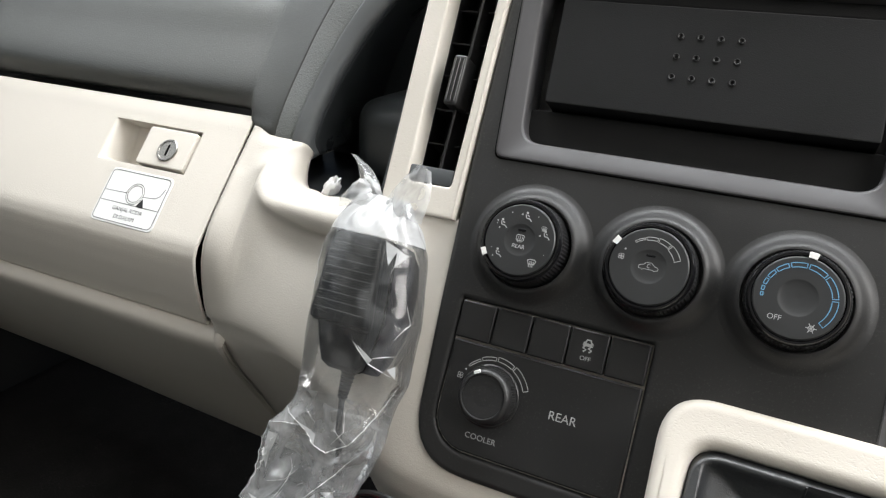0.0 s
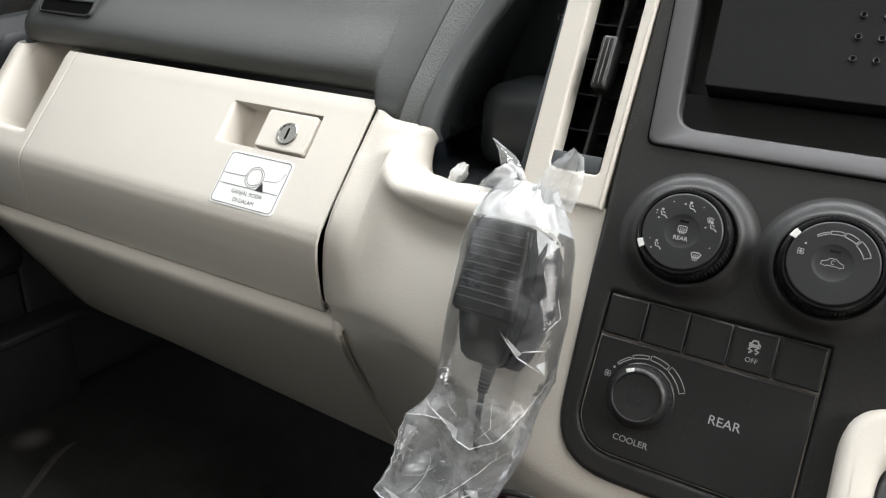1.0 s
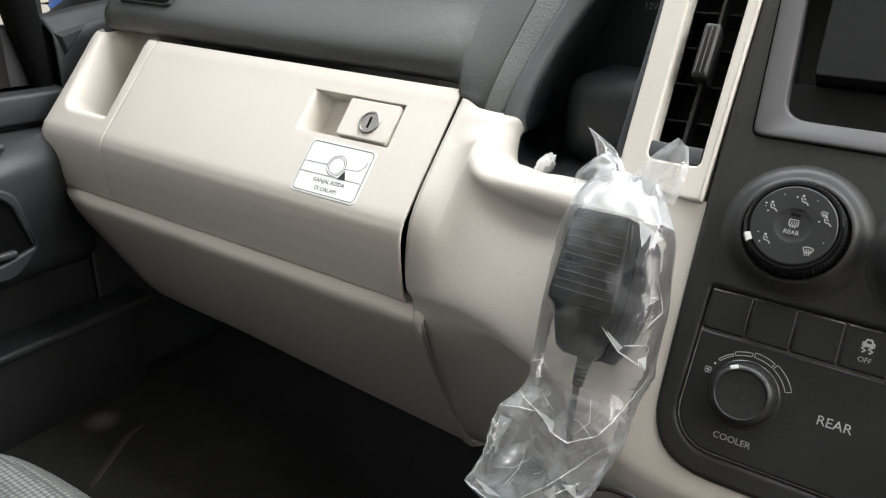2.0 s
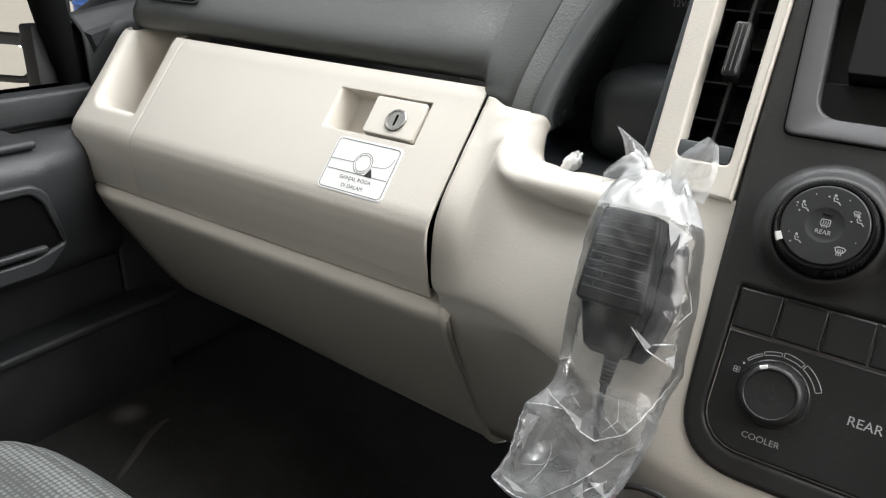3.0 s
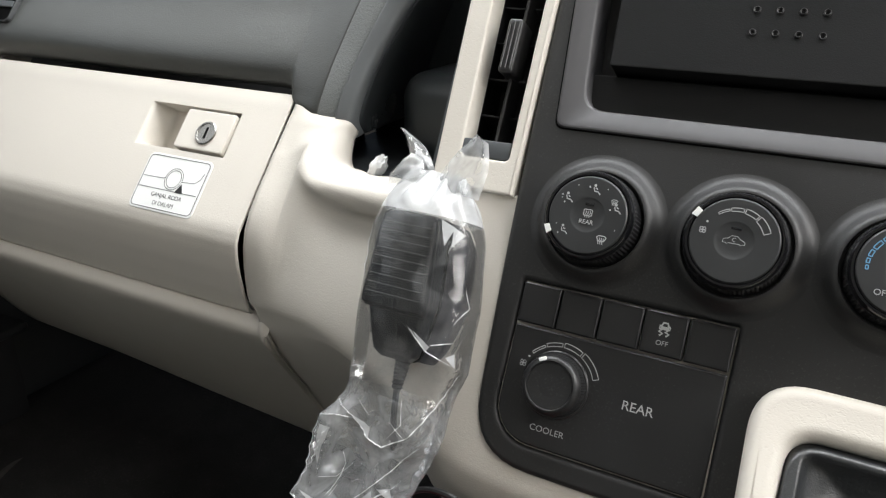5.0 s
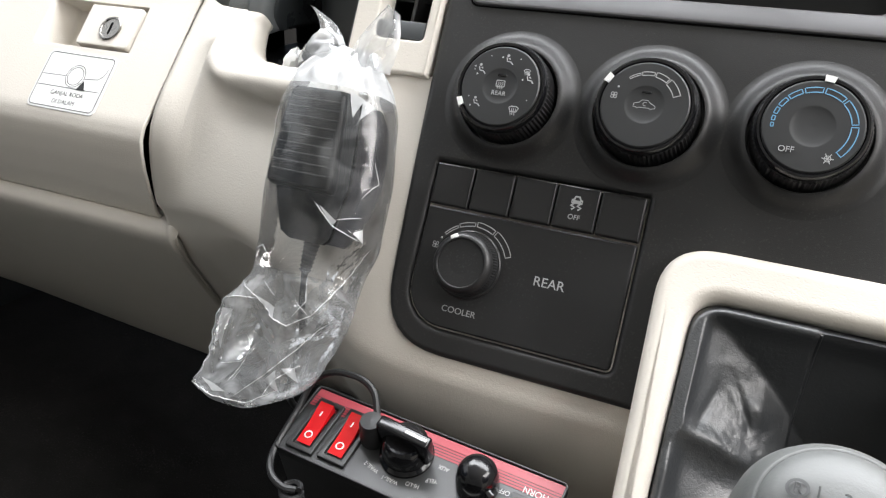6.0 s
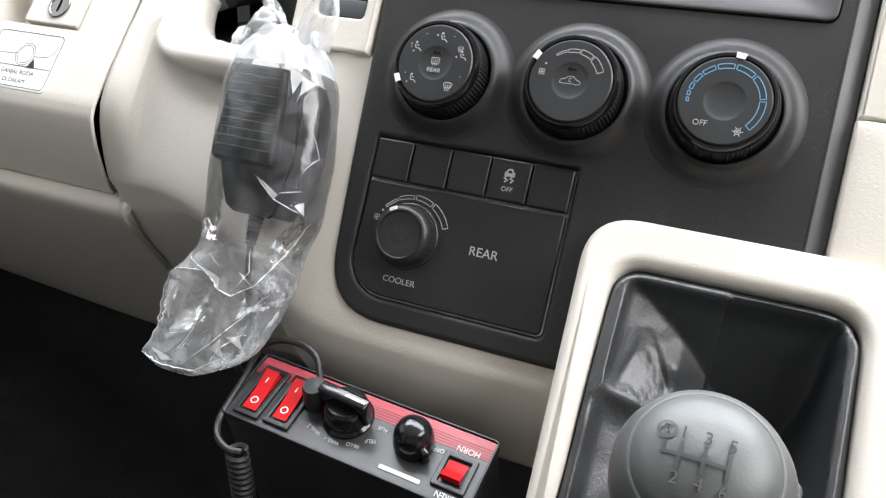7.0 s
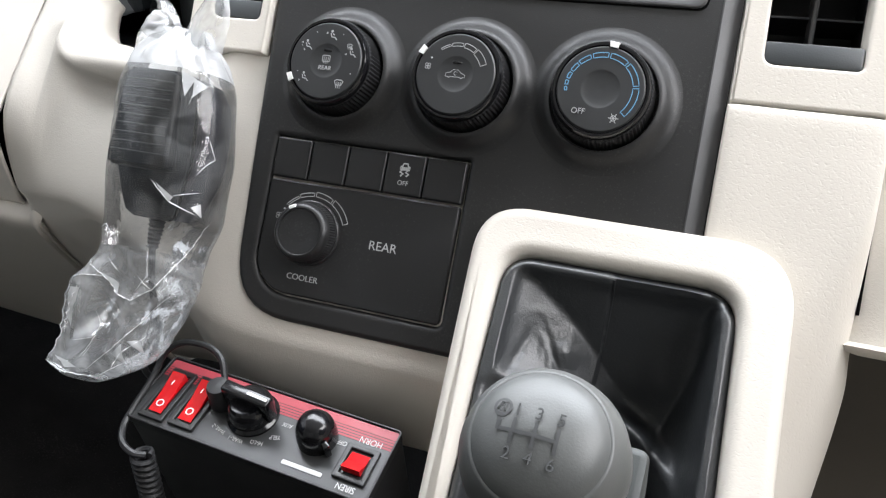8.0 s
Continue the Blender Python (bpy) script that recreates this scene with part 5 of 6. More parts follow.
siren = thing("siren_controller", "black siren control box with red rocker switches and knobs", "control box", (-0.075, -0.13, 0.40))
mesh("case", *slab(-0.004, -0.001, -0.150, 0.1525, 0.0455, -0.002, 0.002), BOX, siren, "black steel case", m=SM)
rimo, rimi = rrect(-0.0045, -0.0465, 0.1535, 0.0008, 0.003), rrect(-0.0033, -0.0453, 0.1523, -0.0004, 0.002)
mesh("case_rim", *plate(rimo, (rimi,), -0.0018, 0.004, 0.0003, 1), BOX, siren, m=SX)
mesh("faceplate", *plate(rimi, (), -0.0004, 0.003, 0.0002, 1), BOX_FACE, siren, "grey printed faceplate", m=SX)
stripe = [([(x0 / 1000, -0.0007, -y0 / 1000), (x1 / 1000, -0.0007, -y0 / 1000), (x1 / 1000, -0.0007, -y1 / 1000), (x0 / 1000, -0.0007, -y1 / 1000)], [(0, 1, 2, 3)])
          for x0, x1, y0, y1 in [(-2.5, 152, 1.0, 6.2)] + [(-2.5, 152, 6.6 + 1.75 * i, 6.6 + 1.75 * i + 1.25) for i in range(4)]]
mesh("red_stripes", *join(*stripe), RED_PRINT, siren, "red stripes along the far edge", m=SX)


def rocker(x0, x1, y0, y1, tip, marks):
    cx, cy = (x0 + x1) / 2000, (y0 + y1) / 2000
    wx, wy = (x1 - x0) / 2000, (y1 - y0) / 2000
    fr = mesh("switch_bezel", *plate(rrect(cx - wx, -cy - wy, cx + wx, -cy + wy, 0.0008), (rrect(cx - wx + 0.0030, -cy - wy + 0.0032, cx + wx - 0.0030, -cy + wy - 0.0032, 0.0005),), -0.0026, 0.002, 0.0006, 2), BUTTON, siren, "black switch bezel", m=SX)
    a, b = wx - 0.0042, wy - 0.0048
    prof = [(-b, 0.0010), (-b, 0.0010 + 0.0052 * tip), (0.0, 0.0026), (b, 0.0010 + 0.0052 * (1 - tip)), (b, 0.0010)]
    vs, fs = [], []
    for sx in (-a, a):
        for t, h in prof:
            vs.append((cx + sx, -h - 0.0006, -(cy + t)))
    k = len(prof)
    fs = [(i, i + 1, i + 1 + k, i + k) for i in range(k - 1)] + [tuple(range(k)), tuple(range(k, 2 * k)), (0, k, 2 * k - 1, k - 1)]
    rk = mesh("rocker", vs, fs, RED, fr, "translucent red rocker", m=SX, sharp=10)
    if marks:
        for kind, t in (("I", -0.5 * b), ("O", 0.55 * b)):
            h = 0.0026 + abs(t) / b * ((0.0052 * (tip if t < 0 else 1 - tip)) - 0.0016) + 0.0010
            if kind == "I":
                pc = stroke([(cx, -(cy + t) - 0.002), (cx, -(cy + t) + 0.002)], 0.0008, h)
            else:
                pc = stroke(arc((cx, -(cy + t)), 0.0021, 0, 340, 16), 0.0008, h, True)
            mesh("mark", *pc, WHITE, rk, m=SX)
    return fr


rocker(2.0, 19.5, 7.5, 43.0, 1.0, True)
rocker(22.5, 40.0, 6.5, 42.0, 1.0, True)
rocker(128.5, 148.0, 16.0, 38.0, 0.0, False)


def siren_knob(x, y, r, h, ang, bar=True):
    c = on_face(x, y)
    kn = mesh("rotary_knob", *lathe([(r * 1.15, 0.0), (r * 1.15, 0.002), (r * 1.02, 0.0035), (r, h * 0.55), (r * 0.93, h * 0.86), (r * 0.78, h), (r * 0.70, h * 0.985), (0.0, h * 0.96)], 36, c), GLOSS, siren, "gloss black rotary knob", m=SX)
    if bar:
        a = radians(ang)
        pc = slab(-r * 1.22, -h - 0.007, -0.0038, r * 1.22, -h * 0.35, 0.0038, 0.0016, 3)
        mesh("grip_bar", *moved(pc, c, 1.0, ang), GLOSS, kn, m=SX)
        pc = slab(r * 0.1, -h - 0.0074, -0.0009, r * 1.1, -h - 0.0066, 0.0009, 0.0002, 1)
        mesh("pointer", *moved(pc, c, 1.0, ang), WHITE, kn, "white pointer line", m=SX)
    return kn


siren_knob(67.0, 19.0, 0.0132, 0.0150, -4)
k2s = mesh("rotary_knob", *lathe([(0.0116, 0.0), (0.0116, 0.0040), (0.0113, 0.0090), (0.0104, 0.0128), (0.0086, 0.0160), (0.0060, 0.0180), (0.0030, 0.0188), (0.0, 0.0190)], 40, on_face(110.0, 19.5)), GLOSS, siren, "gloss black domed knob", m=SX)
pc = slab(0.004, -0.0105, -0.0018, 0.0150, -0.001, 0.0018, 0.0008, 2)
mesh("pointer_fin", *moved(pc, on_face(110.0, 19.5), 1.0, -35), GLOSS, k2s, m=SX)
for tx, x, y, s, a in (("AUX", 89.5, 18.5, 3.6, 180), ("YELP", 87.0, 28.0, 3.6, 196), ("HI-LO", 79.0, 34.5, 3.5, 186), ("WAIL-1", 66.5, 37.0, 3.6, 180), ("WAIL-2", 53.5, 34.5, 3.6, 166), ("OFF", 124.5, 17.5, 4.0, 180), ("HORN", 139.5, 11.6, 5.6, 180), ("SIREN", 139.0, 41.4, 5.2, 180)):
    u, v = on_face(x, y)
    words("lettering", tx, s / 1000, (u, v, 0.0009), PALE, siren, SX, turn=a, wide=0.85, depth=0.00005)
# maker's mark as a plain bar
mesh("maker_mark", *plate(rrect(0.0985, -0.0408, 0.1235, -0.0381, 0.0008), (), -0.0009, 0.0, 0.0001, 1), PALE, siren, m=SX)
pc = lathe([(0.0078, 0.0), (0.0078, 0.006), (0.0070, 0.0075), (0.0070, 0.0140), (0.0060, 0.0165), (0.0, 0.0172)], 28, on_face(45.0, 17.5))
mesh("jack_plug", *pc, RUBBER, siren, "black cable plug", m=SX)
mesh("mount_bracket", *slab(-0.10, -0.115, 0.30, -0.03, -0.045, 0.475, 0.003), DARK, siren)

# ---- hand microphone in its plastic bag ----
mic = thing("hand_microphone", "black hand microphone with a slotted grille", "microphone", PM @ Vector((-0.176, -0.02, -0.11)))


def mic_u(v):
    """The microphone's middle line, leaning a little."""
    return -0.1830 + (-0.0190 - v) * 0.07


def mic_ring(v, half, y0, y1, corner=0.004, n=5, du=0.0):
    loop = rrect(mic_u(v) + du - half, y0, mic_u(v) + du + half, y1, corner, n)
    return [(u, y, v) for u, y in loop]


def stack(rings):
    vs = [p for r in rings for p in r]
    k = len(rings[0])
    fs = grid_faces(len(rings), k, True)
    fs += [tuple(range(k)), tuple((len(rings) - 1) * k + i for i in range(k))]
    return vs, fs


front = [(-0.0185, 0.0150, -0.0340, -0.0235), (-0.0200, 0.0190, -0.0375, -0.0235), (-0.030, 0.0205, -0.0400, -0.0235), (-0.050, 0.0210, -0.0415, -0.0235), (-0.074, 0.0212, -0.0425, -0.0235), (-0.082, 0.0192, -0.0410, -0.0235), (-0.096, 0.0165, -0.0385, -0.0230), (-0.1060, 0.0140, -0.0360, -0.0225), (-0.1095, 0.0100, -0.0325, -0.0225)]
mesh("front_shell", *stack([mic_ring(v, h, a, b, 0.0030) for v, h, a, b in front]), MIC, mic, m=PM, sharp=30)
backs = [(-0.0195, 0.0130, -0.0215, -0.0080), (-0.0215, 0.0185, -0.0225, -0.0030), (-0.032, 0.0235, -0.0228, 0.0000), (-0.050, 0.0258, -0.0228, 0.0000), (-0.070, 0.0252, -0.0228, 0.0000), (-0.086, 0.0215, -0.0228, -0.0010), (-0.100, 0.0175, -0.0225, -0.0050), (-0.1085, 0.0130, -0.0220, -0.0100)]
mesh("back_shell", *stack([mic_ring(v, h, a, b, 0.0055, du=0.0075) for v, h, a, b in backs]), MIC_BACK, mic, "slate back half", m=PM, sharp=30)
mesh("joint", *stack([mic_ring(v, h - 0.0012, -0.0240, -0.0220, 0.0005, du=0.002) for v, h, a, b in front]), GAP, mic, "dark joint between the halves", m=PM)
# grille: a raised slotted cap on the upper front, its foot standing out like a lip
gr = [(-0.0200, 0.0160, -0.0405), (-0.0228, 0.0188, -0.0432), (-0.035, 0.0202, -0.0448), (-0.055, 0.0212, -0.0464), (-0.0735, 0.0222, -0.0480), (-0.0785, 0.0220, -0.0478), (-0.0805, 0.0206, -0.0455), (-0.0808, 0.0190, -0.042)]
grille = mesh("grille", *stack([mic_ring(v, h, a, -0.037, 0.0036) for v, h, a in gr]), MIC, mic, "slotted black grille", m=PM, sharp=38)


def grille_face(v):
    for (v0, h0, a0), (v1, h1, a1) in zip(gr[1:], gr[2:]):
        if v0 >= v >= v1:
            return a0 + (a1 - a0) * (v0 - v) / (v0 - v1)
    return gr[4][2]


for i in range(9):
    v = -0.0275 - 0.0055 * i
    h = 0.0165 + 0.00025 * i
    f = grille_face(v)
    mesh("slot", *slab(mic_u(v) - h, f - 0.0005, v - 0.0004, mic_u(v) + h, f + 0.002, v + 0.0002, 0.00015, 1), MIC_SLOT, grille, m=PM)
strain = []
for i in range(8):
    strain += [(-0.1080 - 0.0026 * i, 0.0056 - 0.00025 * i), (-0.1094 - 0.0026 * i, 0.0042 - 0.00022 * i)]
MB = PM @ Matrix.Translation((-0.1725, -0.026, 0))
mesh("strain_relief", *tube([tuple(MB @ Vector((0, 0, v))) for v, r in strain], [r for v, r in strain], 14), RUBBER, mic, "ribbed black strain relief", sharp=20)
c0 = MB @ Vector((0, 0, -0.127))
cord = spline([tuple(c0), (c0.x + 0.001, c0.y - 0.006, c0.z - 0.020), (c0.x + 0.004, c0.y - 0.012, c0.z - 0.042), (-0.166, -0.112, 0.530), (-0.158, -0.090, 0.500), (-0.140, -0.070, 0.455)], 8)
mesh("cord", *tube(cord, 0.0021, 8), RUBBER, mic, "thin black cable")

coil_lead = thing("coiled_lead", "black coiled lead hanging beside the siren box", "cable", (-0.140, -0.154, 0.36))
pts = []
for i in range(660):
    a = i * 2 * math.pi / 14
    z = 0.5105 - 0.185 * i / 659
    ax = -0.1345 + 0.003 * math.sin(i / 160)
    pts.append((ax + 0.0054 * math.cos(a), -0.157 + 0.0054 * math.sin(a), z))
mesh("coil", *tube(pts, 0.0017, 6), RUBBER, coil_lead)
run = spline([(-0.1310, -0.1575, 0.5105), (-0.1380, -0.1600, 0.5120), (-0.1470, -0.1570, 0.5150), (-0.1530, -0.1485, 0.518), (-0.1545, -0.137, 0.523), (-0.1545, -0.120, 0.531), (-0.1530, -0.110, 0.541), (-0.147, -0.107, 0.5485), (-0.139, -0.106, 0.5530), (-0.130, -0.1055, 0.5545), (-0.119, -0.106, 0.5540), (-0.110, -0.109, 0.5500), (-0.1045, -0.115, 0.541)], 8)
mesh("straight_end", *tube(run, 0.0020, 8), RUBBER, coil_lead, "plain end of the lead running to its plug")

# bag: a clear sleeve round the microphone, gathered above it, its loose end creased and hanging open
bag = thing("plastic_bag", "crumpled clear plastic bag round the microphone", "bag", (-0.19, -0.11, 0.53))
AX = [  # height v, left edge, right edge, centre y, half depth
    (0.0100, -0.1960, -0.1620, -0.0250, 0.0070), (0.0020, -0.2000, -0.1560, -0.0255, 0.0120), (-0.0100, -0.2070, -0.1470, -0.0258, 0.0200), (-0.0250, -0.2100, -0.1400, -0.0258, 0.0250), (-0.0450, -0.2105, -0.1365, -0.0262, 0.0268), (-0.0700, -0.2090, -0.1330, -0.0262, 0.0278),
    (-0.0900, -0.2070, -0.1300, -0.0262, 0.0262), (-0.1060, -0.2050, -0.1290, -0.0265, 0.0235), (-0.1220, -0.2020, -0.1330, -0.0285, 0.0205), (-0.1370, -0.2000, -0.1350, -0.0310, 0.0190), (-0.1520, -0.2060, -0.1370, -0.0340, 0.0180),
    (-0.1700, -0.2120, -0.1400, -0.0365, 0.0165), (-0.1850, -0.2170, -0.1440, -0.0385, 0.0135), (-0.1970, -0.2190, -0.1560, -0.0400, 0.0095), (-0.2060, -0.2180, -0.1720, -0.0410, 0.0050), (-0.2110, -0.2060, -0.1830, -0.0410, 0.0015)]
axis = spline(AX, 8)
AXV = [p[0] for p in axis][::-1]
# main creases of the film as (across, height) on its front
CREASES = [([(-0.199, -0.140), (-0.184, -0.1475), (-0.172, -0.156), (-0.160, -0.158), (-0.148, -0.149), (-0.137, -0.126), (-0.130, -0.107)], 1.0),
           ([(-0.2045, -0.153), (-0.195, -0.149), (-0.184, -0.1475)], 0.8), ([(-0.205, -0.154), (-0.212, -0.180), (-0.2175, -0.204)], 0.9),
           ([(-0.197, -0.156), (-0.204, -0.172), (-0.211, -0.186)], 1.5), ([(-0.217, -0.2055), (-0.200, -0.2085), (-0.178, -0.206), (-0.158, -0.193)], 1.0),
           ([(-0.184, -0.204), (-0.166, -0.187), (-0.150, -0.168), (-0.141, -0.152)], 0.8), ([(-0.168, -0.200), (-0.160, -0.188), (-0.148, -0.177)], 1.2),
           ([(-0.160, -0.087), (-0.148, -0.098), (-0.134, -0.103)], 1.0), ([(-0.146, -0.094), (-0.135, -0.090)], 0.6),
           ([(-0.1370, -0.058), (-0.1340, -0.069), (-0.1375, -0.080)], 0.6), ([(-0.200, -0.121), (-0.191, -0.117), (-0.186, -0.1215)], 0.6),
           ([(-0.155, -0.128), (-0.152, -0.142), (-0.158, -0.152)], 0.5), ([(-0.2075, -0.030), (-0.2080, -0.066)], 0.5),
           ([(-0.158, -0.021), (-0.152, -0.036)], 0.6), ([(-0.147, -0.022), (-0.149, -0.040)], 0.6),
           ([(-0.190, -0.170), (-0.188, -0.185), (-0.192, -0.198)], 0.5), ([(-0.205, -0.190), (-0.192, -0.186), (-0.182, -0.176)], 0.5)]
CREASES = [([Vector(a).lerp(Vector(b), i / 8) for a, b in zip(c, c[1:]) for i in range(8)] + [Vector(c[-1])], w) for c, w in CREASES]


def film_at(v, a):
    """A point of the film at height v and angle a (0: driver's side, -90 degrees: towards the cabin)."""
    le, ri, cy, hd = (float(np.interp(v, AXV, [p[k] for p in axis][::-1])) for k in (1, 2, 3, 4))
    cu, hw = (le + ri) / 2, (ri - le) / 2
    ca, sa = math.cos(a), math.sin(a)
    x = cu + hw * math.copysign(abs(ca) ** 0.85, ca)
    y = cy + hd * math.copysign(abs(sa) ** 0.75, sa)
    foot = max(0.0, min(1.0, (-0.118 - v) / 0.03))
    top = max(0.0, min(1.0, (v + 0.022) / 0.022))
    q = Vector((x, y, v))
    # flat facets meeting in straight folds
    m, push = x + 0.6 * y, 0.0
    slow = 0.7 * noise.noise(Vector((x * 14, y * 14, v * 14)))
    for k, (ang, length, amp) in enumerate(((0.35, 0.056, 0.0016), (1.30, 0.043, 0.0013), (2.30, 0.049, 0.0015), (2.85, 0.027, 0.0008), (1.75, 0.031, 0.0009), (0.85, 0.019, 0.0005))):
        t = (m * math.cos(ang) + v * math.sin(ang)) / length + slow + 0.37 * k
        push += (abs(t % 2 - 1) * 2 - 1) * amp * (0.45 + 1.9 * foot)
    push += (0.25 - abs(noise.noise(Vector((x * 150, y * 150, v * 110 + 1.0))))) * 0.0007 * foot
    push += top * 0.0022 * math.cos(11 * a + 6 * noise.noise(Vector((v * 60, 2.0, 0.0)))) * (1 + noise.noise(Vector((a * 2, v * 40, 5.0))))
    if sa < 0.1:
        for line, w in CREASES:
            d = min((p.x - x) ** 2 + (p.y - v) ** 2 for p in line[::3])
            if d < 2e-4:
                push += 0.0022 * w * math.exp(-math.sqrt(d) / 0.0035)
    q.x += ca * push * 0.7
    q.y += sa * push
    return q


NA = 120


def film_rows(v_hi, v_lo, n):
    return [tuple(film_at(v_hi + (v_lo - v_hi) * j / n, 2 * math.pi * i / NA)) for j in range(n + 1) for i in range(NA)], grid_faces(n + 1, NA, True)


mesh("gathered_top", *film_rows(0.0095, -0.0190, 28), FILM_WHITE, bag, "milky gathered top of the bag", m=PM, sharp=60)
mesh("sleeve", *film_rows(-0.0190, -0.1300, 88), FILM, bag, "clear film over the microphone", m=PM, sharp=32)
foot = mesh("crumpled_foot", *film_rows(-0.1300, -0.2110, 76), FILM_FOOT, bag, "crumpled loose end of the bag", m=PM, sharp=14)


def on_film(x, v):
    le, ri = (float(np.interp(v, AXV, [p[k] for p in axis][::-1])) for k in (1, 2))
    f = max(-0.995, min(0.995, (x - (le + ri) / 2) / ((ri - le) / 2)))
    f = math.copysign(abs(f) ** (1 / 0.85), f)
    return film_at(v, -math.acos(f)) + Vector((0, -0.0003, 0))


lines = []
for line, w in CREASES:
    pts = [on_film(p.x, p.y) for p in line]
    n = len(pts)
    lines.append(tube(pts, [0.00006 + 0.00042 * w * math.sin(math.pi * i / (n - 1)) ** 0.7 * (0.6 + 0.5 * noise.noise(Vector((i * 0.7, w * 9, 0)))) for i in range(n)], 5))
rb = random.Random(4)
for i in range(4):
    x, v, ang, ln = rb.uniform(-0.200, -0.150), rb.uniform(-0.200, -0.135), rb.uniform(0, 3.14), rb.uniform(0.006, 0.014)
    pts = [on_film(x + math.cos(ang) * ln * (k / 6 - 0.5), v + math.sin(ang) * ln * (k / 6 - 0.5)) for k in range(7)]
    w = rb.uniform(0.00006, 0.00020)
    lines.append(tube(pts, [0.00004 + w * math.sin(math.pi * k / 6) for k in range(7)], 4))
# small white triangles laid on the film as glints beside its folds
for tri in (((-0.196, -0.157), (-0.203, -0.158), (-0.206, -0.182)), ((-0.213, -0.201), (-0.200, -0.206), (-0.190, -0.2035)), ((-0.158, -0.1945), (-0.166, -0.190), (-0.160, -0.183)), ((-0.150, -0.179), (-0.157, -0.181), (-0.148, -0.187)),
            ((-0.157, -0.088), (-0.146, -0.095), (-0.148, -0.098)), ((-0.133, -0.096), (-0.137, -0.099), (-0.132, -0.104)), ((-0.186, -0.146), (-0.172, -0.150), (-0.171, -0.156)), ((-0.158, -0.021), (-0.149, -0.024), (-0.152, -0.036)), ((-0.150, -0.024), (-0.143, -0.027), (-0.148, -0.036))):
    A, B, C = (Vector(p) for p in tri)
    vs, n = [], 6
    for i in range(n + 1):
        for j in range(n + 1):
            p = A.lerp(B.lerp(C, j / n), i / n)
            vs.append(tuple(on_film(p.x, p.y) + Vector((0, -0.0003, 0))))
    mesh("glint_patch", vs, grid_faces(n + 1, n + 1), FILM_WHITE, bag, m=PM)
tagged(mesh("creasing", *join(*lines), FOLD, foot, "whitened fold lines", m=PM), kind="stuff")


def ear(name, edge_a, edge_b, curl, seed):
    """A stiff ear of film between two edges that meet or end at its tip, gently curled."""
    A, B = spline(edge_a, 6), spline(edge_b, 6)
    vs, n = [], 10
    for i, (a, b) in enumerate(zip(A, B)):
        for j in range(n + 1):
            t = j / n
            p = Vector(a).lerp(Vector(b), t)
            p.y += curl * math.sin(t * math.pi) + 0.0018 * noise.noise(Vector((i * 0.25 + seed, t * 5, seed)))
            vs.append(tuple(p))
    return mesh(name, vs, grid_faces(len(A), n + 1), FILM_EAR, bag, m=PM)


ear("top_ear", [(-0.200, -0.022, 0.002), (-0.2035, -0.021, 0.014), (-0.210, -0.019, 0.027), (-0.2169, -0.017, 0.0357)], [(-0.178, -0.024, 0.003), (-0.1845, -0.024, 0.014), (-0.1960, -0.021, 0.026), (-0.2150, -0.017, 0.0362)], -0.006, 1.0)
ear("top_lobe", [(-0.2140, -0.026, -0.004), (-0.2135, -0.026, 0.004), (-0.208, -0.026, 0.0125), (-0.200, -0.026, 0.0170)], [(-0.184, -0.034, -0.002), (-0.185, -0.034, 0.007), (-0.188, -0.032, 0.0135), (-0.192, -0.030, 0.0185)], -0.008, 3.0)
ear("top_ear", [(-0.182, -0.028, -0.001), (-0.1755, -0.030, 0.010), (-0.166, -0.033, 0.0235), (-0.1545, -0.0352, 0.0355)], [(-0.146, -0.030, -0.004), (-0.1435, -0.033, 0.006), (-0.143, -0.034, 0.018), (-0.1460, -0.0352, 0.0305)], -0.007, 5.0)

# crumpled white tissue in the tray
tis = thing("tissue", "small crumpled white tissue lying in the tray", "tissue", (-0.268, 0.046, 0.687))
vs = []
for i in range(13):
    for j in range(16):
        a, b = math.pi * i / 12, 2 * math.pi * j / 16
        r = 0.0072 * (1 + 0.45 * noise.noise(Vector((math.cos(b) * 1.5 + i * 0.3, math.sin(b) * 1.5, i * 0.35))))
        vs.append((-0.268 + r * math.sin(a) * math.cos(b) + 0.005 * math.cos(a), 0.046 + r * math.sin(a) * math.sin(b), max(0.6862, 0.6945 + 1.35 * r * math.cos(a))))
mesh("crumpled_sheet", vs, grid_faces(13, 16, True), TISSUE, tis, sharp=30)

# ---- passenger seat ----
seat = thing("passenger_seat", "grey woven fabric front passenger seat cushion", "seat", (-0.64, -0.45, 0.06))
st = []
for x, dz, dy in ((-0.795, -0.05, 0.085), (-0.78, -0.004, 0.055), (-0.735, 0.016, 0.026), (-0.68, 0.020, 0.006), (-0.54, 0.018, 0.0), (-0.42, 0.006, 0.006), (-0.375, -0.030, 0.020), (-0.37, -0.085, 0.035)):
    st.append([(x, y + 0.020 - abs(dy), z + dz) for y, z in ((-0.20, 0.18), (-0.186, 0.26), (-0.190, 0.322), (-0.206, 0.350), (-0.245, 0.366), (-0.42, 0.368), (-0.70, 0.350))])
skin("cushion", st, FABRIC, seat, "grey woven fabric cushion", per=4, per_x=4)
mesh("seat_base", *slab(-0.76, -0.70, 0.06, -0.45, -0.30, 0.25, 0.01), DARK, seat)

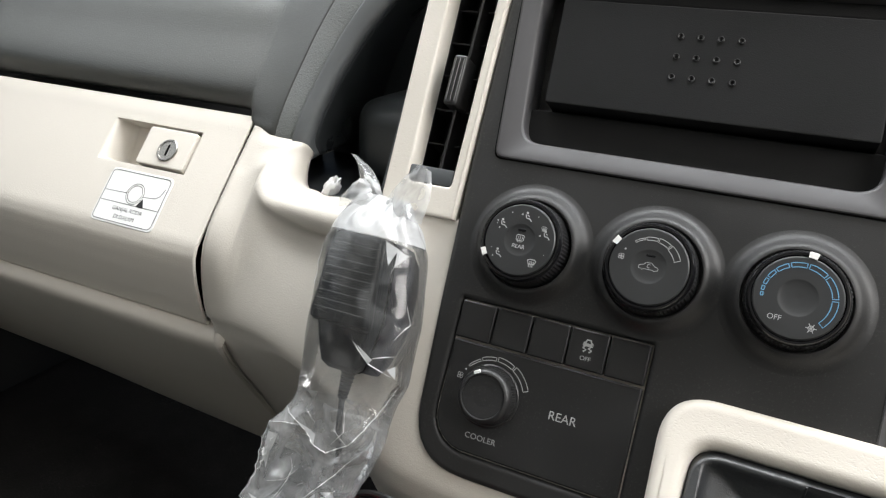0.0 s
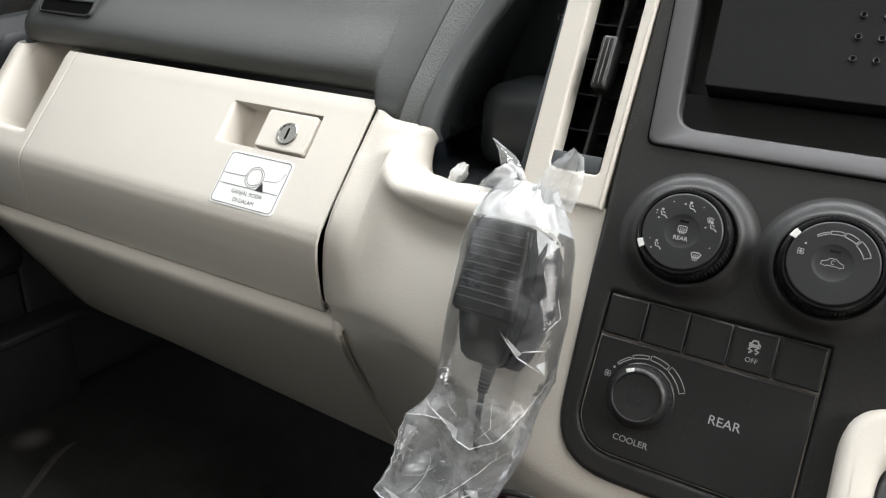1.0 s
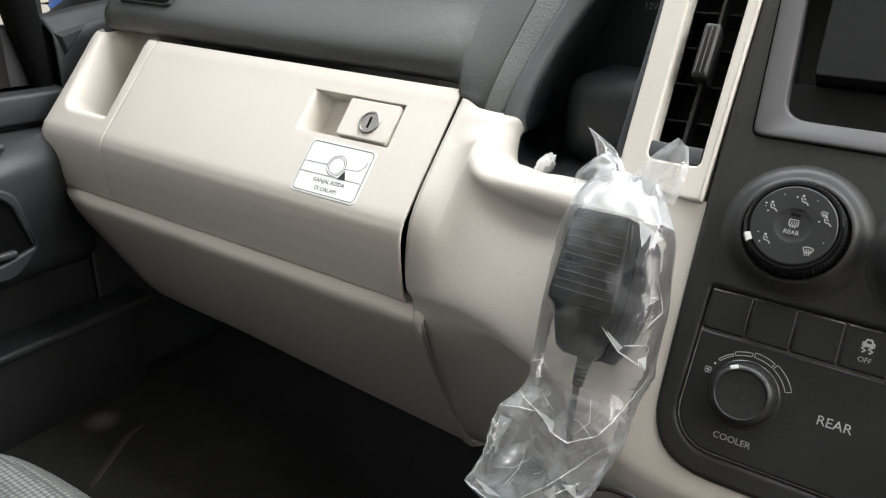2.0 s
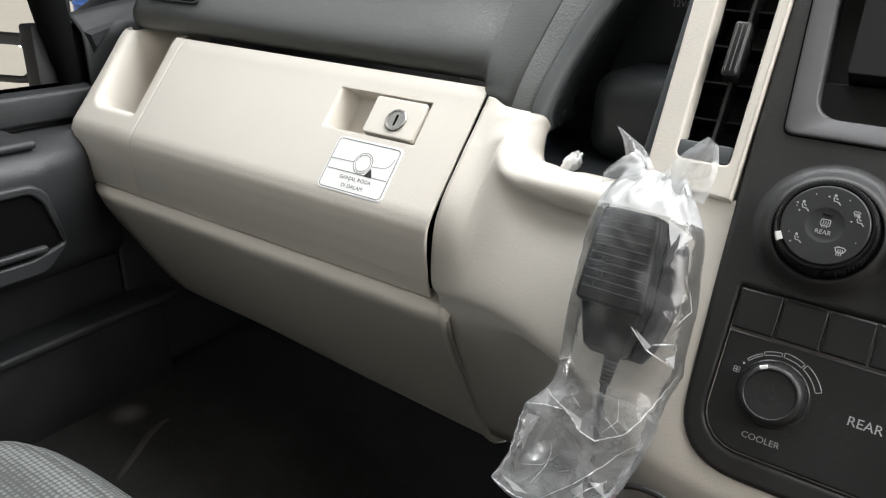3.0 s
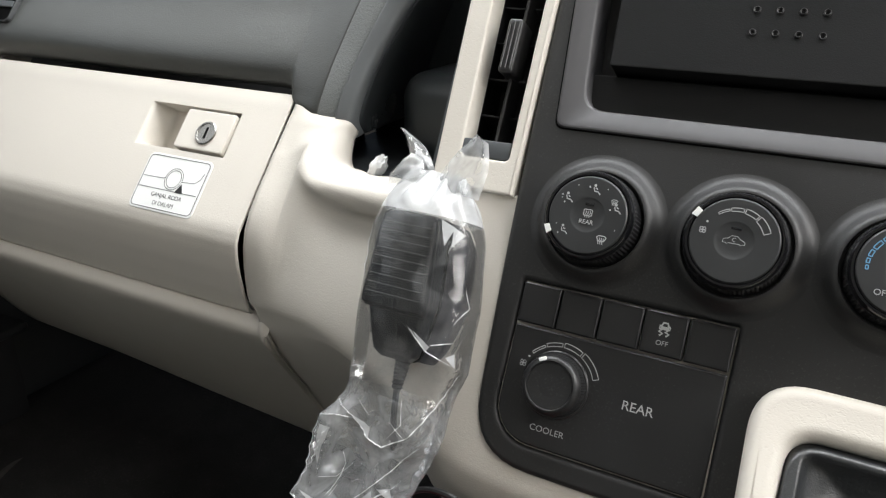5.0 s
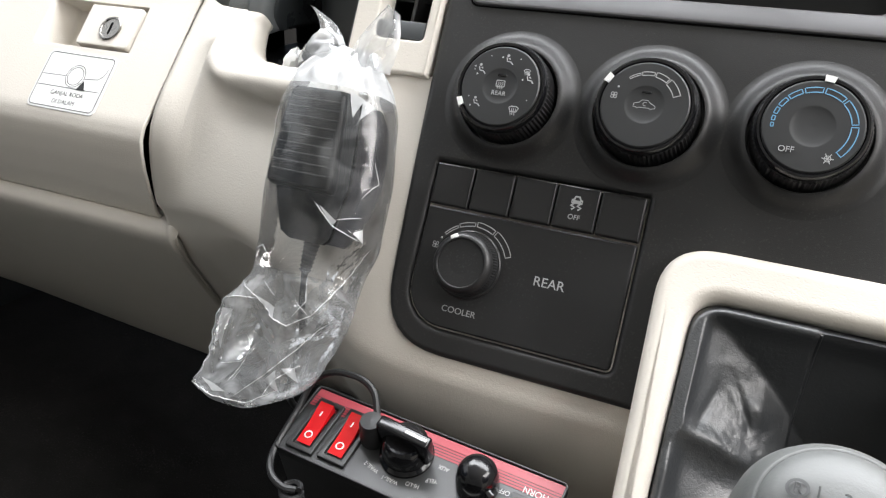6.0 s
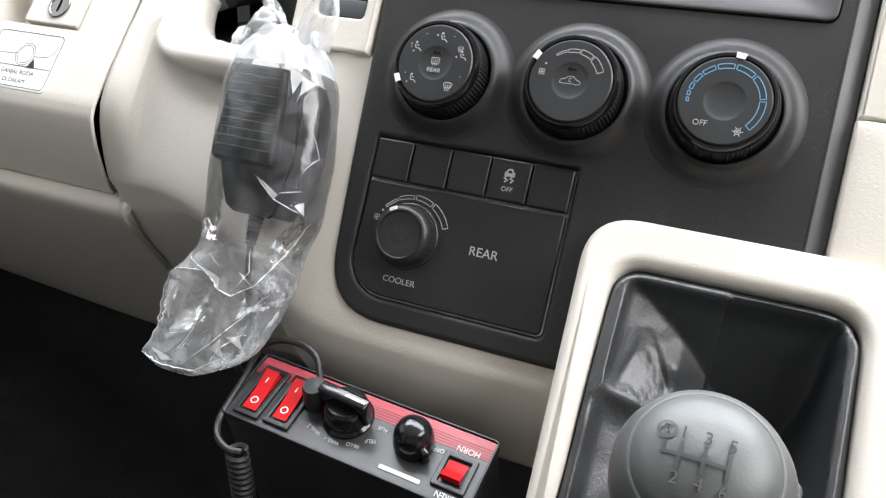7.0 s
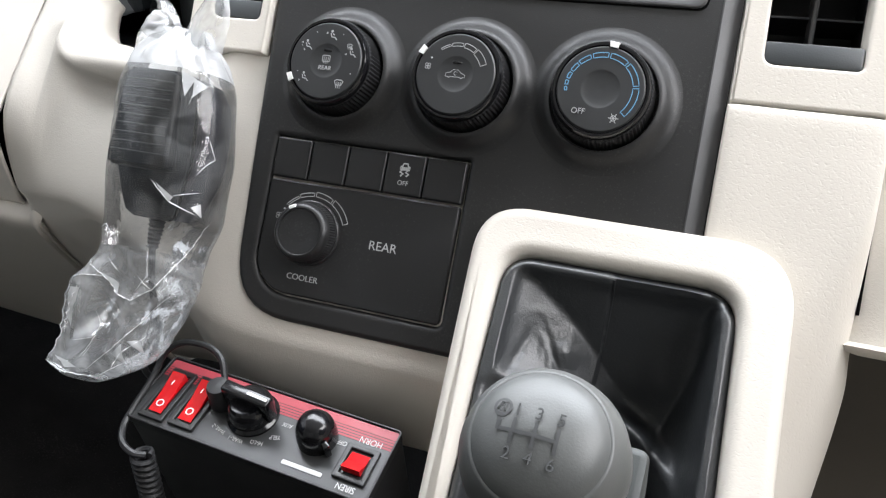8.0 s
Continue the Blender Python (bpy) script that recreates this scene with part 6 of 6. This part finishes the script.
# ---- passenger door ----
door = thing("front_door", "charcoal plastic inner side of the passenger door", "car door", (-0.93, -0.45, 0.10))
mesh("door_panel", *slab(-0.945, -1.05, 0.062, -0.905, 0.042, 0.674, 0.008), DOOR, door)
mesh("sill_cap", *slab(-0.94, -1.05, 0.640, -0.885, 0.03, 0.674, 0.005, 3), DOOR, door, "rounded sill under the window")
skin("armrest", [[(-0.905, y, 0.632), (-0.86, y, 0.636), (-0.822 + d, y, 0.630), (-0.806 + d, y, 0.618), (-0.802 + d, y, 0.60), (-0.805 + d, y, 0.56), (-0.815 + d, y, 0.52), (-0.835 + d * 0.5, y, 0.48), (-0.90, y, 0.45)] for y, d in ((-1.0, 0), (-0.30, 0), (-0.12, 0.0), (-0.080, -0.004), (-0.045, -0.016), (-0.010, -0.040), (0.03, -0.080))], DOOR_SOFT, door, "slate moulded armrest", per=4, per_x=4)
DM = Matrix.Translation((-0.800, 0, 0)) @ pose(0, 0, 0, 0, 0, 90)  # the door's face: x along the van, -y into the cabin
h_out = rpoly([(-0.34, 0.500), (-0.108, 0.502), (-0.080, 0.528), (-0.094, 0.590), (-0.108, 0.602), (-0.34, 0.604)], [0.01, 0.010, 0.006, 0.006, 0.008, 0.01], 4)
h_in = rpoly([(-0.33, 0.519), (-0.120, 0.521), (-0.086, 0.531), (-0.101, 0.580), (-0.112, 0.592), (-0.33, 0.594)], [0.006, 0.008, 0.003, 0.005, 0.006, 0.006], 4)
mesh("handle_bezel", *plate(h_out, (h_in,), -0.004, 0.02, 0.003, 3), DOOR_SOFT, door, "slate handle bezel", m=DM)
# nearly flush black plate: the hollow's shade put into its colour
mesh("handle_recess", *plate(inset(h_in, -0.002), (), 0.0005, 0.02, 0.0005, 1), GAP, door, "black handle recess", m=DM)
mesh("pull_handle", *slab(-0.33, -0.006, 0.5255, -0.104, 0.004, 0.5335, 0.003, 3), DOOR_SOFT, door, "pull handle", m=DM)
mesh("armrest_pad", *slab(-0.895, -0.60, 0.632, -0.818, -0.085, 0.641, 0.004, 3), DOOR_SOFT, door, "flat switch panel")
mesh("door_pocket_rim", *slab(-0.90, -0.90, 0.379, -0.848, 0.090, 0.392, 0.005, 3), DOOR_SOFT, door, "pocket rim", m=pose(0, 0, 0.0, 0.8, 0, 0))
mesh("door_pocket", *slab(-0.905, -0.90, 0.14, -0.858, 0.07, 0.39, 0.01, 2), DARK, door)
seal = [(*p, r) for p, r in (((-0.925, 0.026, 0.60), 0.011), ((-0.925, 0.022, 0.67), 0.012), ((-0.925, 0.0145, 0.72), 0.016), ((-0.925, 0.0065, 0.776), 0.0205), ((-0.915, -0.02, 0.95), 0.022), ((-0.89, -0.06, 1.18), 0.022), ((-0.86, -0.12, 1.46), 0.022))]
seal = spline(seal, 6)
mesh("window_seal", *tube([q[:3] for q in seal], [q[3] for q in seal], 12), GAP, door, "black rubber window seal")
pillar = thing("quarter_trim", "charcoal trim ahead of the door below the quarter window", "trim", (-0.93, 0.18, 0.10))
skin("trim_skin", [[(-0.935, y, z + 0.015), (-0.915, y, z), (-0.905, y, z - 0.02), (-0.902, y, 0.60), (-0.895, y, 0.35), (-0.89, y, 0.08)] for y, z in ((0.034, 0.739), (0.056, 0.742), (0.12, 0.752), (0.24, 0.760), (0.50, 0.765))], DOOR, pillar, "charcoal skin", per=3, per_x=3)
mesh("pillar_base", *slab(-0.965, -0.012, 0.55, -0.935, 0.075, 0.742, 0.004), DARK, pillar, "black foot of the pillar")
mesh("triangle_cover", [(-0.899, 0.040, 0.731), (-0.899, 0.066, 0.738), (-0.899, 0.045, 0.716), (-0.908, 0.036, 0.735), (-0.908, 0.078, 0.744), (-0.908, 0.043, 0.704)], [(0, 1, 2), (0, 1, 4, 3), (1, 2, 5, 4), (2, 0, 3, 5)], DOOR_SOFT, pillar)
mesh("windscreen_pillar", *tube(spline([(-0.93, 0.62, 0.74), (-0.90, 0.45, 1.05), (-0.86, 0.20, 1.50), (-0.85, 0.15, 1.62)], 6), 0.035, 10), DOOR, pillar)
SLOPE = [(-0.90, 0.262), (-0.80, 0.262), (-0.70, 0.262), (-0.62, 0.256), (-0.54, 0.236), (-0.44, 0.196), (-0.32, 0.146), (-0.18, 0.098), (-0.05, 0.066)]
step_top = skin("trim", [[(x, y, z) for x, z in SLOPE] for y in (-0.45, -0.29, -0.10, 0.10, 0.30, 0.50)], CARPET, None, per=3, per_x=3, thick=0.02)
tagged(step_top, "raised black carpet sloping across the footwell", "trim", kind="structure")
ridge = [(-0.712, -0.125, 0.257), (-0.7243, -0.104, 0.258), (-0.745, -0.070, 0.258), (-0.765, -0.036, 0.258), (-0.772, -0.005, 0.257), (-0.769, 0.023, 0.255)]
mesh("carpet_ridge", *tube(spline(ridge, 5), [0.0035 + 0.0035 * math.sin(math.pi * i / 25) for i in range(26)], 8), CARPET_WORN, step_top, "worn raised edge in the carpet")
kick = box_part("trim", (-0.955, 0.06, 0.03), (-0.90, 0.85, 0.70), CARPET)
sill = box_part("trim", (-1.0, -1.05, -0.1), (-0.93, 0.85, 0.12), BODY)
tagged(sill, "white body sill under the door", "trim", kind="structure")
tagged(kick, "black carpeted kick panel beside the footwell", "trim", kind="structure")
for o in (pillar,):
    o["kind"] = "structure"

# side vent at the pad's outer end
sv_ = thing("side_vent", "charcoal slatted side air vent in the dash pad", "air vent", (-0.81, 0.085, 0.765), "dashboard side vents")
VM = Matrix.Translation((-0.7820, 0.0785, 0.7880)) @ pose(0, 0, 0, -38, 0, 0)
mesh("vent_bezel", *plate(rrect(-0.0445, -0.014, 0.0445, 0.070, 0.006), (rrect(-0.0425, -0.012, 0.0425, 0.068, 0.005),), -0.0008, 0.008, 0.0008), DOOR, sv_, "charcoal bezel", m=VM)
# flat black sheet in place of the shade inside the duct
mesh("duct", *plate(rrect(-0.0435, -0.013, 0.0435, 0.069, 0.005), (), 0.0002, 0.008, 0.0002, 1), GAP, sv_, "black duct", m=VM)
for i in range(4):
    z = 0.003 + 0.0185 * i
    mesh("slat", *slab(-0.0425, -0.0016, z, 0.0425, 0.0004, z + 0.0072, 0.0007, 1), PAD_SMOOTH, sv_, m=VM)

# plain bars for the unreadable embossing on the pad
emb = thing("airbag_embossing", "faint embossed line in the charcoal pad", "embossing", (-0.735, 0.08, 0.765))
for i in range(8):
    mesh("bar", *slab(-0.731 + 0.0055 * i, 0.0752, 0.7722, -0.7275 + 0.0055 * i, 0.0790, 0.7752, 0.0004, 1), PAD, emb)

# ---- outside ----
ground = box_part("ground", (-60, -60, -0.62), (60, 60, -0.60), CONCRETE, r=0)
tagged(ground, "pale concrete yard around the van", "ground", kind="structure")
mirror = thing("wing_mirror", "dark grey wing mirror with two stacked glasses", "mirror", (-1.14, 0.12, 0.64))
MM = Matrix.Translation((-1.115, 0.100, 0.700)) @ pose(0, 0, 0, 0, 0, 24)
shell = rpoly([(-0.20, -0.068), (-0.004, -0.068), (0.004, 0.01), (0.004, 0.27), (-0.20, 0.27)], [0.03, 0.060, 0.01, 0.03, 0.03], 8)
mesh("mirror_housing", *plate(shell, (), 0.0, 0.055, 0.008, 4), DOOR_SOFT, mirror, "dark grey housing", m=MM)
mesh("upper_glass", *plate(rrect(-0.190, 0.006, -0.012, 0.25, 0.014), (), -0.0025, 0.004, 0.0008, 1), MIRROR, mirror, "large mirror glass", m=MM)
mesh("lower_glass", *plate(rrect(-0.190, -0.055, -0.036, -0.010, 0.016), (), -0.0025, 0.004, 0.0008, 1), MIRROR, mirror, "small wide-angle mirror glass", m=MM)
mesh("mirror_arm", *tube(spline([(-1.13, 0.13, 0.690), (-1.09, 0.16, 0.722), (-1.02, 0.19, 0.775), (-0.95, 0.20, 0.83)], 5), 0.026, 12), DOOR_SOFT, mirror, "mirror arm")
drum = thing("blue_drum", "blue plastic drum standing in the yard", "drum", (-8.55, 4.70, -0.60))
prof = [(0.0, 0.0), (0.28, 0.0), (0.29, 0.05), (0.29, 0.28), (0.305, 0.30), (0.29, 0.32), (0.29, 0.58), (0.305, 0.60), (0.29, 0.62), (0.29, 0.85), (0.27, 0.90), (0.0, 0.90)]
dv, df = lathe(prof, 40)
mesh("drum_body", dv, df, BLUE, drum, m=Matrix.Translation((-8.55, 4.70, -0.60)) @ pose(0, 0, 0, -90, 0, 0))

car = thing("parked_car", "dark blue parked car across the yard", "car", (-14.0, 9.6, -0.60))
KM = Matrix.Translation((-14.0, 9.6, -0.60)) @ pose(0, 0, 0, 0, 0, 35)
hull = [(-2.1, 0.35), (-2.05, 0.30), (2.0, 0.28), (2.1, 0.40), (2.1, 0.72), (1.2, 0.92), (0.6, 1.40), (-1.0, 1.45), (-1.7, 0.98), (-2.1, 0.90)]
mesh("car_body", *plate(hull, (), -0.85, 0.85, 0.08, 3), BLUE_CAR, car, m=KM)
for wx in (-1.3, 1.3):
    for wy in (-0.86, 0.70):
        w = mesh("wheel", *plate(arc((wx, 0.31), 0.31, 0, 345, 23), (), wy, wy + 0.18, 0.03), RUBBER, car, m=KM)
        mesh("rim", *plate(arc((wx, 0.31), 0.19, 0, 345, 23), (), wy - 0.01, wy + 0.19, 0.01), STEEL, w, m=KM)
yard = box_part("wall_yard", (-24.0, -30, -0.6), (-23.8, 40, 2.6), WALLPAINT, r=0)
tagged(yard, "white wall at the edge of the yard", "wall", kind="structure")
